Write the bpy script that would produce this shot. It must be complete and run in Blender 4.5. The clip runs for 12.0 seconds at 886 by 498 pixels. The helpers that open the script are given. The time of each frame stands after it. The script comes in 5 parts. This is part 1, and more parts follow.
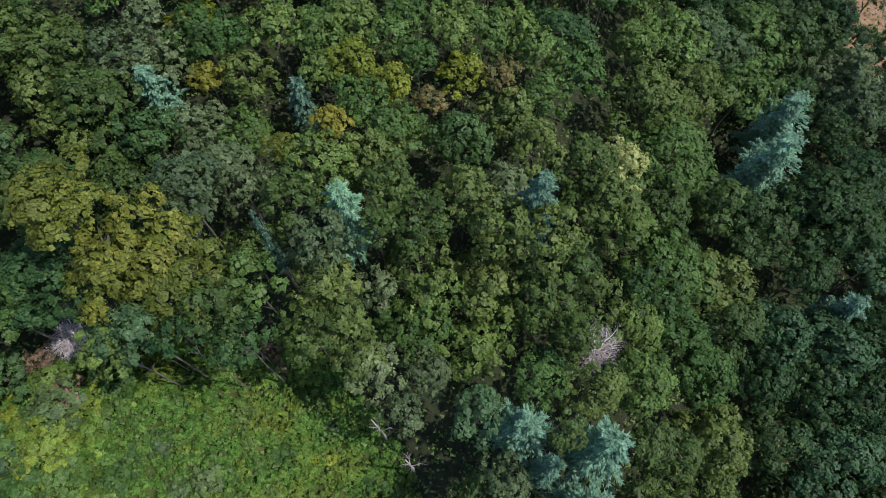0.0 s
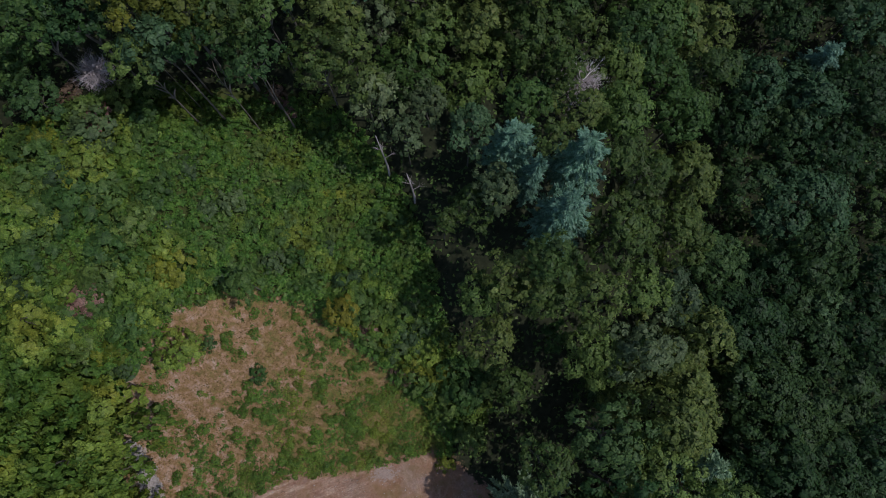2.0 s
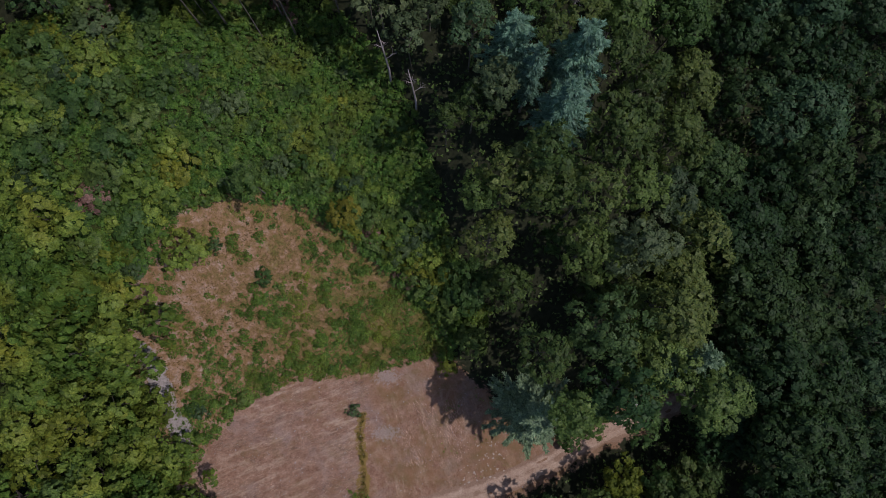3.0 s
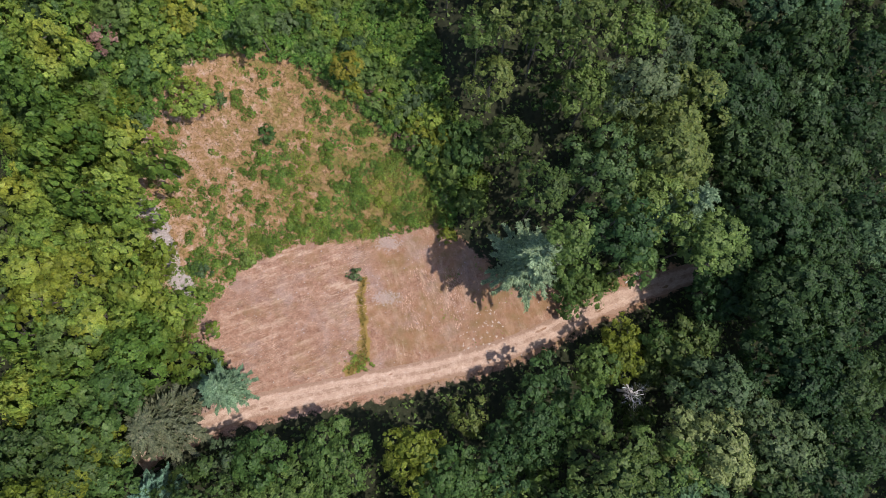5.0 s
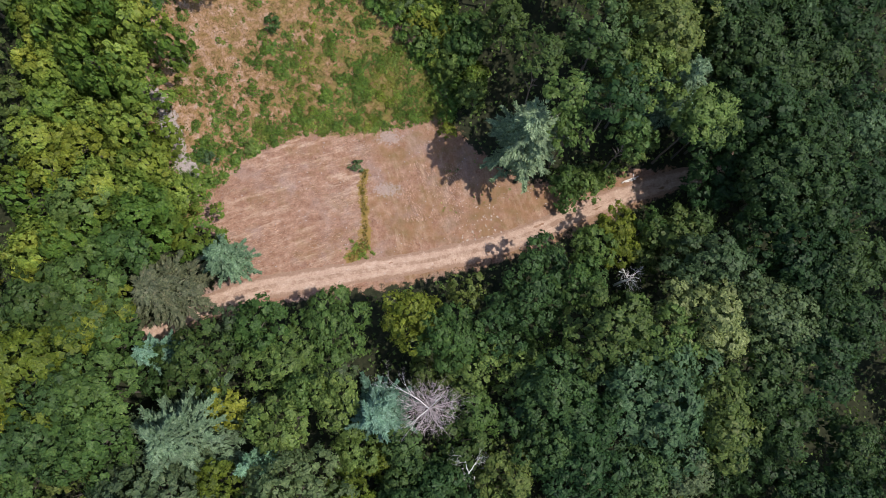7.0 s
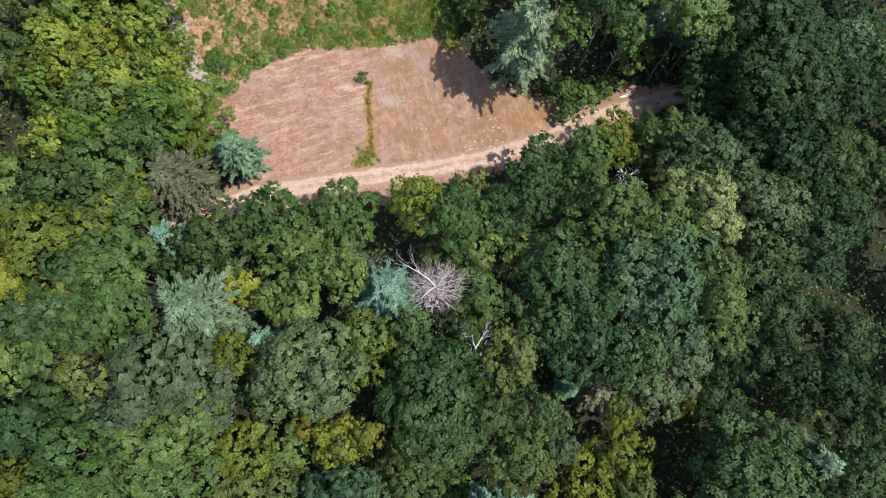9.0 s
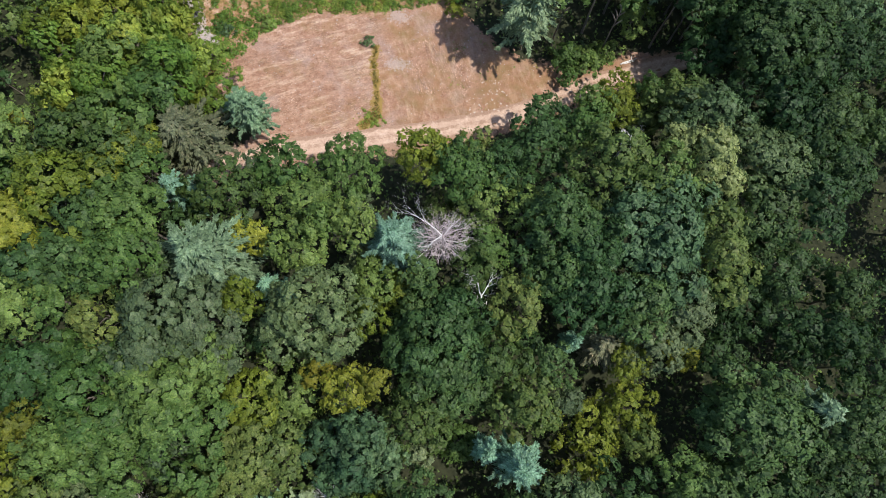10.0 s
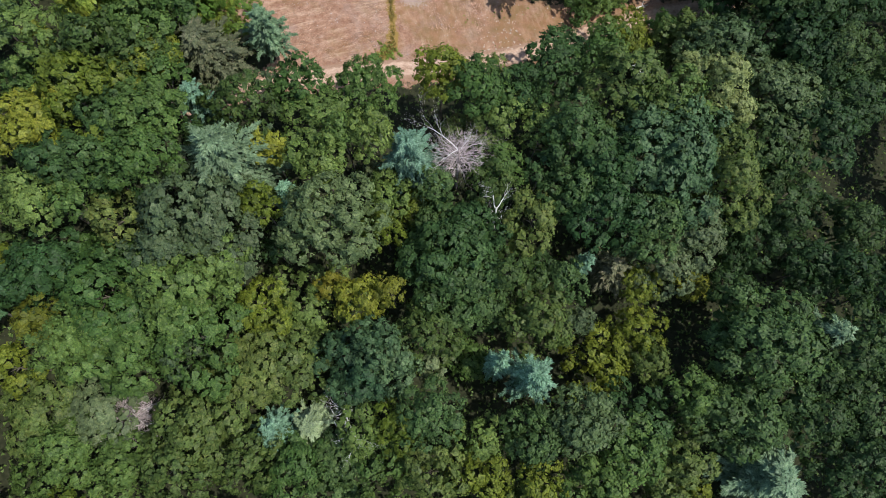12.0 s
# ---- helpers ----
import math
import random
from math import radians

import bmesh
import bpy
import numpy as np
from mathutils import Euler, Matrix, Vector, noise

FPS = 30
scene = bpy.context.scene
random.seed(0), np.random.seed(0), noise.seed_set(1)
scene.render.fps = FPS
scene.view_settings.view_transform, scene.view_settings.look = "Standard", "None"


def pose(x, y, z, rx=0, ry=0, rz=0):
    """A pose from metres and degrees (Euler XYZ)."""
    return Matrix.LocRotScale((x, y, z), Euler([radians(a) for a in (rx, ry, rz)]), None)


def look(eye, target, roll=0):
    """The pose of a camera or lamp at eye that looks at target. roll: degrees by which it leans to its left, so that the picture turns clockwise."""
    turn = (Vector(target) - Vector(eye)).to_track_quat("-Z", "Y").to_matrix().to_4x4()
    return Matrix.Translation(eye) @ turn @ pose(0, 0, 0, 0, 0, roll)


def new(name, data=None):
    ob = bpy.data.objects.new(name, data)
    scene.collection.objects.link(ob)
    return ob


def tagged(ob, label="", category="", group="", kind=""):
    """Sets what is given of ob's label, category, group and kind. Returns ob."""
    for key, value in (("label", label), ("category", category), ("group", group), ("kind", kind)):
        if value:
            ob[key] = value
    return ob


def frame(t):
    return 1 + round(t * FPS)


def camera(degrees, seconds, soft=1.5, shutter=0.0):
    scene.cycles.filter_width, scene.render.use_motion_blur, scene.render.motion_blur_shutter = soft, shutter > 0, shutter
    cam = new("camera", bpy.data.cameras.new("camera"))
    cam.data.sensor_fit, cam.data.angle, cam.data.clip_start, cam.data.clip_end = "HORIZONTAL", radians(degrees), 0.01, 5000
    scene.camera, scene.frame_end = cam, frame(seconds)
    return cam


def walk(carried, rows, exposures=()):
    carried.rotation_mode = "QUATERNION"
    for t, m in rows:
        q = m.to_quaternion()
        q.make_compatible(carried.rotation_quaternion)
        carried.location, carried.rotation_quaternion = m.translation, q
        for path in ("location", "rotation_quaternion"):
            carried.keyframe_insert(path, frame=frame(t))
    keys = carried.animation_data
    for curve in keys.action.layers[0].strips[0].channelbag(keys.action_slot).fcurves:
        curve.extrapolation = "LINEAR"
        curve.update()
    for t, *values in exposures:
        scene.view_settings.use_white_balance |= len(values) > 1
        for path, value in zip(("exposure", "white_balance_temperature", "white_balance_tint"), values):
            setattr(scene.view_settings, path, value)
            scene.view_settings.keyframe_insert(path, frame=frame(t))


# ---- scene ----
cam = camera(67.8, 12.0, soft=0.5)
PATH = [
    (0, (-0.277, -1.219, 109.864), (-0.285, -0.453, 108.017), 0.2),
    (0.5, (-0.468, -6.338, 110.662), (-0.468, -5.674, 108.775), 0.7),
    (1, (-0.324, -10.965, 112.087), (-0.322, -10.425, 110.162), 0.8),
    (1.5, (0.11, -16.075, 113.112), (0.109, -15.657, 111.156), 0.1),
    (2, (0.233, -21.091, 113.472), (0.231, -20.751, 111.501), -0.3),
    (2.5, (0.137, -26.082, 113.506), (0.134, -25.794, 111.527), -0.7),
    (3, (0.161, -31.606, 113.521), (0.156, -31.368, 111.536), -1.3),
    (5, (-0.012, -57.557, 111.937), (-0.015, -57.289, 109.955), -0.5),
    (5.5, (0.402, -63.798, 111.473), (0.392, -63.51, 109.494), -1.8),
    (6, (0.542, -70.136, 111.052), (0.531, -69.826, 109.076), -1.9),
    (6.5, (0.777, -75.651, 111.011), (0.763, -75.333, 109.036), -2.2),
    (7, (0.943, -81.18, 110.857), (0.927, -80.852, 108.884), -2.4),
    (9, (-0.54, -102.203, 110.729), (-0.544, -101.824, 108.765), -0.8),
    (9.5, (-0.984, -106.741, 110.723), (-0.987, -106.352, 108.761), -0.8),
    (10, (-1.629, -111.548, 110.253), (-1.631, -111.142, 108.295), -0.5),
    (10.5, (-2.424, -116.123, 109.629), (-2.423, -115.701, 107.674), 0.1),
    (11, (-2.936, -120.1, 109.008), (-2.937, -119.668, 107.055), 0.1),
    (11.5, (-3.763, -123.94, 108.352), (-3.759, -123.497, 106.402), 1.0),
    (12, (-4.468, -127.512, 107.719), (-4.46, -127.058, 105.771), 1.8),
]
EXPOSURES = [(0.0, 0.54, 6360, 7), (0.5, 0.23, 6310, 7), (1.5, -0.26, 6110, 10), (2.5, -0.78, 6060, 15), (3.0, -0.66, 6260, 19), (5.0, 0.56, 6610, 15), (5.5, 0.52, 6610, 15), (6.0, 0.28, 6610, 15), (6.5, 0.44, 6610, 14), (7.0, 0.48, 6610, 13), (9.0, 0.87, 6610, 11), (11.0, 0.68, 6610, 9), (12.0, 0.61, 6610, 9)]
walk(cam, [(t, look(eye, target, roll)) for t, eye, target, roll in PATH], EXPOSURES)

# ---- world, sun ----
SUN_TURN, SUN_HEIGHT = radians(96.0), radians(60.0)
world = bpy.data.worlds.new("sky")
scene.world = world
world.use_nodes = True
wn = world.node_tree
sky = wn.nodes.new("ShaderNodeTexSky")
sky.sky_type, sky.sun_disc = "NISHITA", False
sky.sun_elevation, sky.sun_rotation = SUN_HEIGHT, SUN_TURN
wn.nodes["Background"].inputs["Strength"].default_value = 0.15
wn.links.new(sky.outputs[0], wn.nodes["Background"].inputs["Color"])
sun = new("sun", bpy.data.lights.new("sun", "SUN"))
sun.data.energy, sun.data.angle, sun.data.color = 3.3, radians(0.55), (1.0, 0.96, 0.9)
sun_way = Vector((math.sin(SUN_TURN) * math.cos(SUN_HEIGHT), math.cos(SUN_TURN) * math.cos(SUN_HEIGHT), math.sin(SUN_HEIGHT)))
sun.matrix_basis = look(tuple(sun_way * 300), (0, 0, 0))

# ---- materials ----
def nodes_of(name):
    mat = bpy.data.materials.new(name)
    mat.use_nodes = True
    nt = mat.node_tree
    nt.nodes.clear()
    return mat, nt, nt.nodes.new("ShaderNodeOutputMaterial")


def add(nt, kind, **sets):
    n = nt.nodes.new(kind)
    for k, v in sets.items():
        n.inputs[k.replace("_", " ")].default_value = v
    return n


def ramp(nt, fac, stops):
    r = nt.nodes.new("ShaderNodeValToRGB")
    while len(r.color_ramp.elements) < len(stops):
        r.color_ramp.elements.new(0.5)
    for e, (p, c) in zip(r.color_ramp.elements, stops):
        e.position, e.color = p, (*c, 1)
    nt.links.new(fac, r.inputs[0])
    return r.outputs[0]


def mix(nt, fac, a, b, kind="MIX"):
    m = nt.nodes.new("ShaderNodeMix")
    m.data_type, m.blend_type = "RGBA", kind
    for i, v in ((0, fac), (6, a), (7, b)):
        if isinstance(v, (int, float)):
            m.inputs[i].default_value = v
        elif isinstance(v, tuple):
            m.inputs[i].default_value = (*v, 1)
        else:
            nt.links.new(v, m.inputs[i])
    return m.outputs[2]


def maths(nt, op, a, b=0.0, clamp=False):
    m = nt.nodes.new("ShaderNodeMath")
    m.operation, m.use_clamp = op, clamp
    for i, v in enumerate((a, b)):
        if isinstance(v, (int, float)):
            m.inputs[i].default_value = v
        else:
            nt.links.new(v, m.inputs[i])
    return m.outputs[0]


def noise_tex(nt, scale, detail=3.0, vector=None, rough=0.55):
    n = add(nt, "ShaderNodeTexNoise", Scale=scale, Detail=detail, Roughness=rough)
    if vector is not None:
        nt.links.new(vector, n.inputs["Vector"])
    return n.outputs["Fac"]


def place_vector(nt, turn=0.0, scale=(1, 1, 1)):
    g = nt.nodes.new("ShaderNodeNewGeometry")
    m = nt.nodes.new("ShaderNodeMapping")
    m.inputs["Rotation"].default_value = (0, 0, radians(turn))
    nt.links.new(g.outputs["Position"], m.inputs["Vector"])
    if scale == (1, 1, 1):
        return m.outputs[0]
    q = nt.nodes.new("ShaderNodeVectorMath")
    q.operation, q.inputs[1].default_value = "MULTIPLY", scale
    nt.links.new(m.outputs[0], q.inputs[0])
    return q.outputs[0]


def sep_x(nt, v):
    n = nt.nodes.new("ShaderNodeSeparateXYZ")
    nt.links.new(v, n.inputs[0])
    return n.outputs[0]


def foliage(name, dark, light, odd, thin=0.26, patchy=None):
    """Leaves: colour varies from tree to tree, from spray to spray and in patches through the crown."""
    mat, nt, out = nodes_of(name)
    geo, info = nt.nodes.new("ShaderNodeNewGeometry"), nt.nodes.new("ShaderNodeObjectInfo")
    clump = noise_tex(nt, 1.15, 2.0, place_vector(nt))
    tone = maths(nt, "MULTIPLY_ADD", clump, 1.3)
    tone.node.inputs[2].default_value = -0.28
    tone = maths(nt, "ADD", tone, maths(nt, "MULTIPLY", geo.outputs["Random Per Island"], 0.36))
    col = ramp(nt, tone, [(0.1, tuple(0.8 * v for v in dark)), (0.62, light), (1.0, odd)])
    if patchy:
        where = ramp(nt, noise_tex(nt, 0.11, 4.0, place_vector(nt), 0.6), [(0.5, (0, 0, 0)), (0.68, (0.75, 0.75, 0.75))])
        col = mix(nt, where, col, patchy)
    patch = noise_tex(nt, 0.35, 2.0, place_vector(nt))
    patch = maths(nt, "MULTIPLY_ADD", patch, 1.3)
    nt.nodes[-1].inputs[2].default_value = 0.35
    col = mix(nt, 1.0, col, patch, "MULTIPLY")
    grain = ramp(nt, noise_tex(nt, 4.5, 2.0, place_vector(nt), 0.6), [(0.3, (0.55, 0.58, 0.6)), (0.5, (1, 1, 1)), (0.7, (1.42, 1.38, 1.25))])
    col = mix(nt, 1.0, col, grain, "MULTIPLY")
    each = maths(nt, "MULTIPLY_ADD", info.outputs["Random"], 0.6)
    nt.nodes[-1].inputs[2].default_value = 0.72
    col = mix(nt, 1.0, col, each, "MULTIPLY")
    hue = nt.nodes.new("ShaderNodeHueSaturation")
    nt.links.new(maths(nt, "MULTIPLY_ADD", info.outputs["Random"], -0.045), hue.inputs["Hue"])
    hue.inputs["Hue"].links[0].from_node.inputs[2].default_value = 0.509
    nt.links.new(col, hue.inputs["Color"])
    col = hue.outputs[0]
    p = add(nt, "ShaderNodeBsdfPrincipled", Roughness=0.55)
    p.inputs["Specular IOR Level"].default_value = 0.2
    nt.links.new(col, p.inputs["Base Color"])
    tr = nt.nodes.new("ShaderNodeBsdfTranslucent")
    nt.links.new(mix(nt, 1.0, col, (1.2, 1.25, 0.6), "MULTIPLY"), tr.inputs["Color"])
    sh = add(nt, "ShaderNodeMixShader", Fac=thin)
    nt.links.new(p.outputs[0], sh.inputs[1])
    nt.links.new(tr.outputs[0], sh.inputs[2])
    nt.links.new(sh.outputs[0], out.inputs["Surface"])
    return mat


def plain(name, a, b, scale, rough=0.85, bump=0.3, fine=12.0):
    """A rough natural surface of two tones with fine relief."""
    mat, nt, out = nodes_of(name)
    v = place_vector(nt)
    n1, n2 = noise_tex(nt, scale, 4.0, v), noise_tex(nt, scale * fine, 4.0, v)
    col = ramp(nt, maths(nt, "MULTIPLY_ADD", n2, 0.5), [(0.35, a), (0.7, b)])
    nt.links.new(maths(nt, "MULTIPLY", n1, 0.6), col.node.inputs[0].links[0].from_node.inputs[2])
    p = add(nt, "ShaderNodeBsdfPrincipled", Roughness=rough)
    nt.links.new(col, p.inputs["Base Color"])
    b = add(nt, "ShaderNodeBump", Strength=bump, Distance=0.05)
    nt.links.new(n2, b.inputs["Height"])
    nt.links.new(b.outputs[0], p.inputs["Normal"])
    nt.links.new(p.outputs[0], out.inputs["Surface"])
    return mat


LEAF = {
    "mid": foliage("leaf_mid_green", (0.0352, 0.0792, 0.0198), (0.0726, 0.138, 0.0341), (0.116, 0.176, 0.0495)),
    "olive": foliage("leaf_olive_green", (0.0336, 0.0693, 0.0179), (0.0704, 0.116, 0.0294), (0.116, 0.147, 0.0441)),
    "dark": foliage("leaf_dark_green", (0.0202, 0.0526, 0.0179), (0.0426, 0.0941, 0.0291), (0.0717, 0.129, 0.0426)),
    # deep: the dark green again, with the eastern wood's shade put into the colour
    "deep": foliage("leaf_shade_darkened_green", (0.0145, 0.038, 0.013), (0.03, 0.068, 0.021), (0.052, 0.096, 0.031)),
    "golden": foliage("leaf_golden_green", (0.052, 0.08, 0.014), (0.095, 0.122, 0.021), (0.14, 0.16, 0.03)),
    "teal": foliage("leaf_blue_green", (0.0253, 0.0638, 0.0286), (0.055, 0.114, 0.0495), (0.0935, 0.16, 0.077)),
    "lime": foliage("leaf_yellow_green", (0.06, 0.098, 0.013), (0.112, 0.155, 0.02), (0.165, 0.195, 0.03)),
    "thicket": foliage("leaf_thicket_green", (0.056, 0.121, 0.0235), (0.11, 0.197, 0.0347), (0.168, 0.235, 0.0426), 0.3, (0.202, 0.23, 0.0336)),
    "yellow": foliage("leaf_turning_yellow", (0.08, 0.1, 0.0128), (0.144, 0.16, 0.0224), (0.208, 0.2, 0.028)),
    "grey": foliage("leaf_grey_green", (0.042, 0.074, 0.034), (0.084, 0.126, 0.057), (0.13, 0.164, 0.085)),
    "sage": foliage("leaf_sage_green", (0.0357, 0.0699, 0.0271), (0.0692, 0.118, 0.0471), (0.107, 0.153, 0.0713)),
    "cream": foliage("leaf_cream_green", (0.11, 0.15, 0.05), (0.2, 0.25, 0.09), (0.3, 0.33, 0.15)),
    "rust": foliage("leaf_rust_tinted", (0.06, 0.075, 0.025), (0.12, 0.125, 0.04), (0.24, 0.13, 0.065)),
}
NEEDLE = {
    "blue": foliage("needles_blue_green", (0.07, 0.15, 0.1), (0.135, 0.245, 0.172), (0.21, 0.33, 0.25), 0.2),
    "pale": foliage("needles_pale_green", (0.085, 0.145, 0.075), (0.155, 0.23, 0.125), (0.23, 0.305, 0.18), 0.2),
    "green": foliage("needles_soft_green", (0.055, 0.115, 0.062), (0.11, 0.19, 0.105), (0.18, 0.26, 0.16), 0.15),
    "dull": foliage("needles_dull_green", (0.06, 0.08, 0.04), (0.115, 0.13, 0.07), (0.18, 0.165, 0.1), 0.2),
}
BARK = plain("bark_grey_brown", (0.06, 0.05, 0.04), (0.17, 0.145, 0.12), 1.5)
BARK_DEAD = plain("bark_bleached_grey", (0.26, 0.21, 0.21), (0.5, 0.43, 0.43), 1.5)
BARK_WHITE = plain("bark_bleached_white", (0.45, 0.44, 0.42), (0.75, 0.73, 0.7), 1.5)
STONE = plain("stone_pale_grey", (0.2, 0.165, 0.15), (0.42, 0.37, 0.35), 3.0)
WOOD = plain("split_wood", (0.26, 0.2, 0.16), (0.5, 0.42, 0.36), 2.0)
BRUSH = foliage("brush_leaves", (0.0428, 0.113, 0.0238), (0.113, 0.22, 0.0392), (0.196, 0.273, 0.0535), 0.26, (0.226, 0.255, 0.0416))
WEED = foliage("weed_leaves", (0.054, 0.12, 0.024), (0.12, 0.21, 0.042), (0.216, 0.252, 0.06), 0.28, (0.288, 0.258, 0.054))
GRASS = foliage("grass_blades", (0.09, 0.1, 0.018), (0.18, 0.15, 0.034), (0.28, 0.19, 0.07))
BENT = foliage("dry_bank_grass", (0.146, 0.118, 0.0381), (0.258, 0.168, 0.065), (0.381, 0.258, 0.134), 0.15, (0.168, 0.185, 0.0448))
WITHERED = foliage("withered_leaves", (0.13, 0.085, 0.06), (0.24, 0.155, 0.115), (0.33, 0.23, 0.18))
STRAW = foliage("dry_grass", (0.3, 0.2, 0.14), (0.42, 0.3, 0.215), (0.54, 0.42, 0.32), 0.05)

# ---- the lie of the land ----
ROAD = [(60, -40.6), (52.3, -43.8), (41, -47.3), (34.6, -49.8), (28.8, -51.7), (23.2, -54.6), (17.6, -57.3), (12.2, -59.2),
        (6.9, -61.2), (-3.5, -63.6), (-13.6, -65.5), (-23.4, -67.5), (-32, -69.1), (-35.8, -70.3), (-39.4, -71.9),
        (-42.2, -73.1), (-45.8, -74.5), (-49.2, -77), (-51, -78.5)]
BARE = [(-43.7, -56.4), (-41.5, -52.8), (-39.8, -49.7), (-37, -47), (-34.2, -44.8), (-31.3, -42.9), (-27.4, -40.8), (-23.4, -39.9),
        (-19.3, -40.3), (-15.2, -40.2), (-11.1, -38.7), (-5.9, -37), (-1.1, -36.5), (3, -38.9), (9, -44.1), (14, -47.3),
        (22, -48.0), (30, -47.1), (33.5, -45.2), (39.3, -44.1), (46, -43.4), (46, -47.6), (28.8, -55.2), (18.7, -60.4), (6.9, -64.3), (-8.6, -68.2),
        (-22.4, -70.5), (-32.9, -72.6), (-39.3, -74.6), (-45.7, -77.1), (-47.6, -74.6), (-44.1, -72.2), (-39.6, -69.2),
        (-35.1, -65.2), (-38.2, -61.3), (-42.1, -58.4)]
SLOPE = [(-1.0, -35.7), (-3.7, -28.2), (-11.6, -22.3), (-18.2, -16), (-21, -13.9), (-25.6, -11.6), (-34.7, -10.9), (-42.1, -13.5),
         (-45.2, -18.8), (-49.4, -24.1), (-52.1, -30.2), (-54.3, -36.6), (-51.1, -41.4), (-48.9, -47.3), (-46.5, -53.2), (-44.5, -57),
         (-41.2, -51.6), (-35.8, -45), (-27.1, -40.1), (-19.1, -39.8), (-10, -38.3)]
MOUND = [(1.0, -36.0), (2.5, -21.2), (-1.3, -12.8), (-2.1, -6.1), (-6.1, 5.5), (-10.7, 12.8), (-18.5, 21.1), (-29.4, 26.2), (-46.9, 24.4), (-57.9, 13.8), (-71.9, 7.3), (-74.2, -16.4),
         (-69.9, -34.0), (-56.0, -52.0), (-47.0, -60.0), (-46.0, -54.0), (-50.0, -45.0), (-55.0, -37.0), (-50.8, -26.0), (-44.6, -15.0), (-41.7, -12.0), (-34.5, -9.4), (-25.6, -9.8), (-17.2, -14.5), (-10.0, -21.0), (-2.5, -28.0), (-0.2, -36.0)]
STRIP = [(-14.6, -47.1), (-15, -49.8), (-14.6, -53.5), (-14.3, -56.6), (-14.3, -59.7), (-14.7, -61.8), (-16.7, -63.3)]
RUBBLE = [(-53, -35), (-51, -36.5), (-49.7, -38.9), (-48.4, -42.3), (-47.5, -45.3), (-45.8, -47.8), (-45.0, -49.8), (-45.3, -52.4)]


# rises and hollows of the hillside: x, y, radius, height
KNOLLS = [(-55, 4, 14, 5.8), (-66, -6, 16, 5.2), (-46, -8, 13, -0.2), (-20, 12, 13, -5.7), (-40, 27, 12, -9.0), (-28, 20, 11, -3.7), (-9, -2, 11, -6.3), (-29, -6, 10, -2.6), (-38, 10, 10, 3.6)]


def ground(x, y):
    """Height of the ground, for numbers or arrays: a side slope with a hill behind the clearing."""
    base = -9.6 - 0.1554 * 140 * np.tanh(x / 140) - 9 * np.exp(-(((x - 64) / 26) ** 2) - ((y - 4) / 30) ** 2)
    up = np.log1p(np.exp(np.clip((y + 36) / 3, -40, 40))) * 3
    s = np.clip((x - 10) / 55, 0, 1)
    swell = sum(h * np.exp(-((x - a) ** 2 + (y - b) ** 2) / (r * r)) for a, b, r, h in KNOLLS)
    return base + 22 * (1 - np.exp(-up / 32)) * (1 - s * s * (3 - 2 * s)) + swell


def edge_distance(x, y, pts, closed=True):
    """Distance from a line; with closed, the distance inside the outline (minus: outside)."""
    x, y = np.asarray(x, float), np.asarray(y, float)
    best, inside = np.full(x.shape, 1e9), np.zeros(x.shape, bool)
    ends = pts[1:] + pts[:1] if closed else pts[1:]
    for (ax, ay), (bx, by) in zip(pts, ends):
        dx, dy = bx - ax, by - ay
        f = np.clip(((x - ax) * dx + (y - ay) * dy) / (dx * dx + dy * dy), 0, 1)
        best = np.minimum(best, np.hypot(x - ax - f * dx, y - ay - f * dy))
        if closed:
            inside ^= ((ay > y) != (by > y)) & (x < dx * (y - ay) / (dy if dy else 1e-9) + ax)
    return np.where(inside, best, -best) if closed else best


def mesh_of(name, verts, faces, mats, smooth=False, normals=None):
    me = bpy.data.meshes.new(name)
    me.from_pydata(verts.tolist() if hasattr(verts, "tolist") else verts, [], faces.tolist() if hasattr(faces, "tolist") else faces)
    for m in mats:
        me.materials.append(m)
    if smooth:
        me.polygons.foreach_set("use_smooth", [True] * len(me.polygons))
    me.update()
    if normals is not None:
        me.normals_split_custom_set(normals)
    return me


def soft_step(d, w):
    return np.clip(d / w + 0.5, 0, 1)


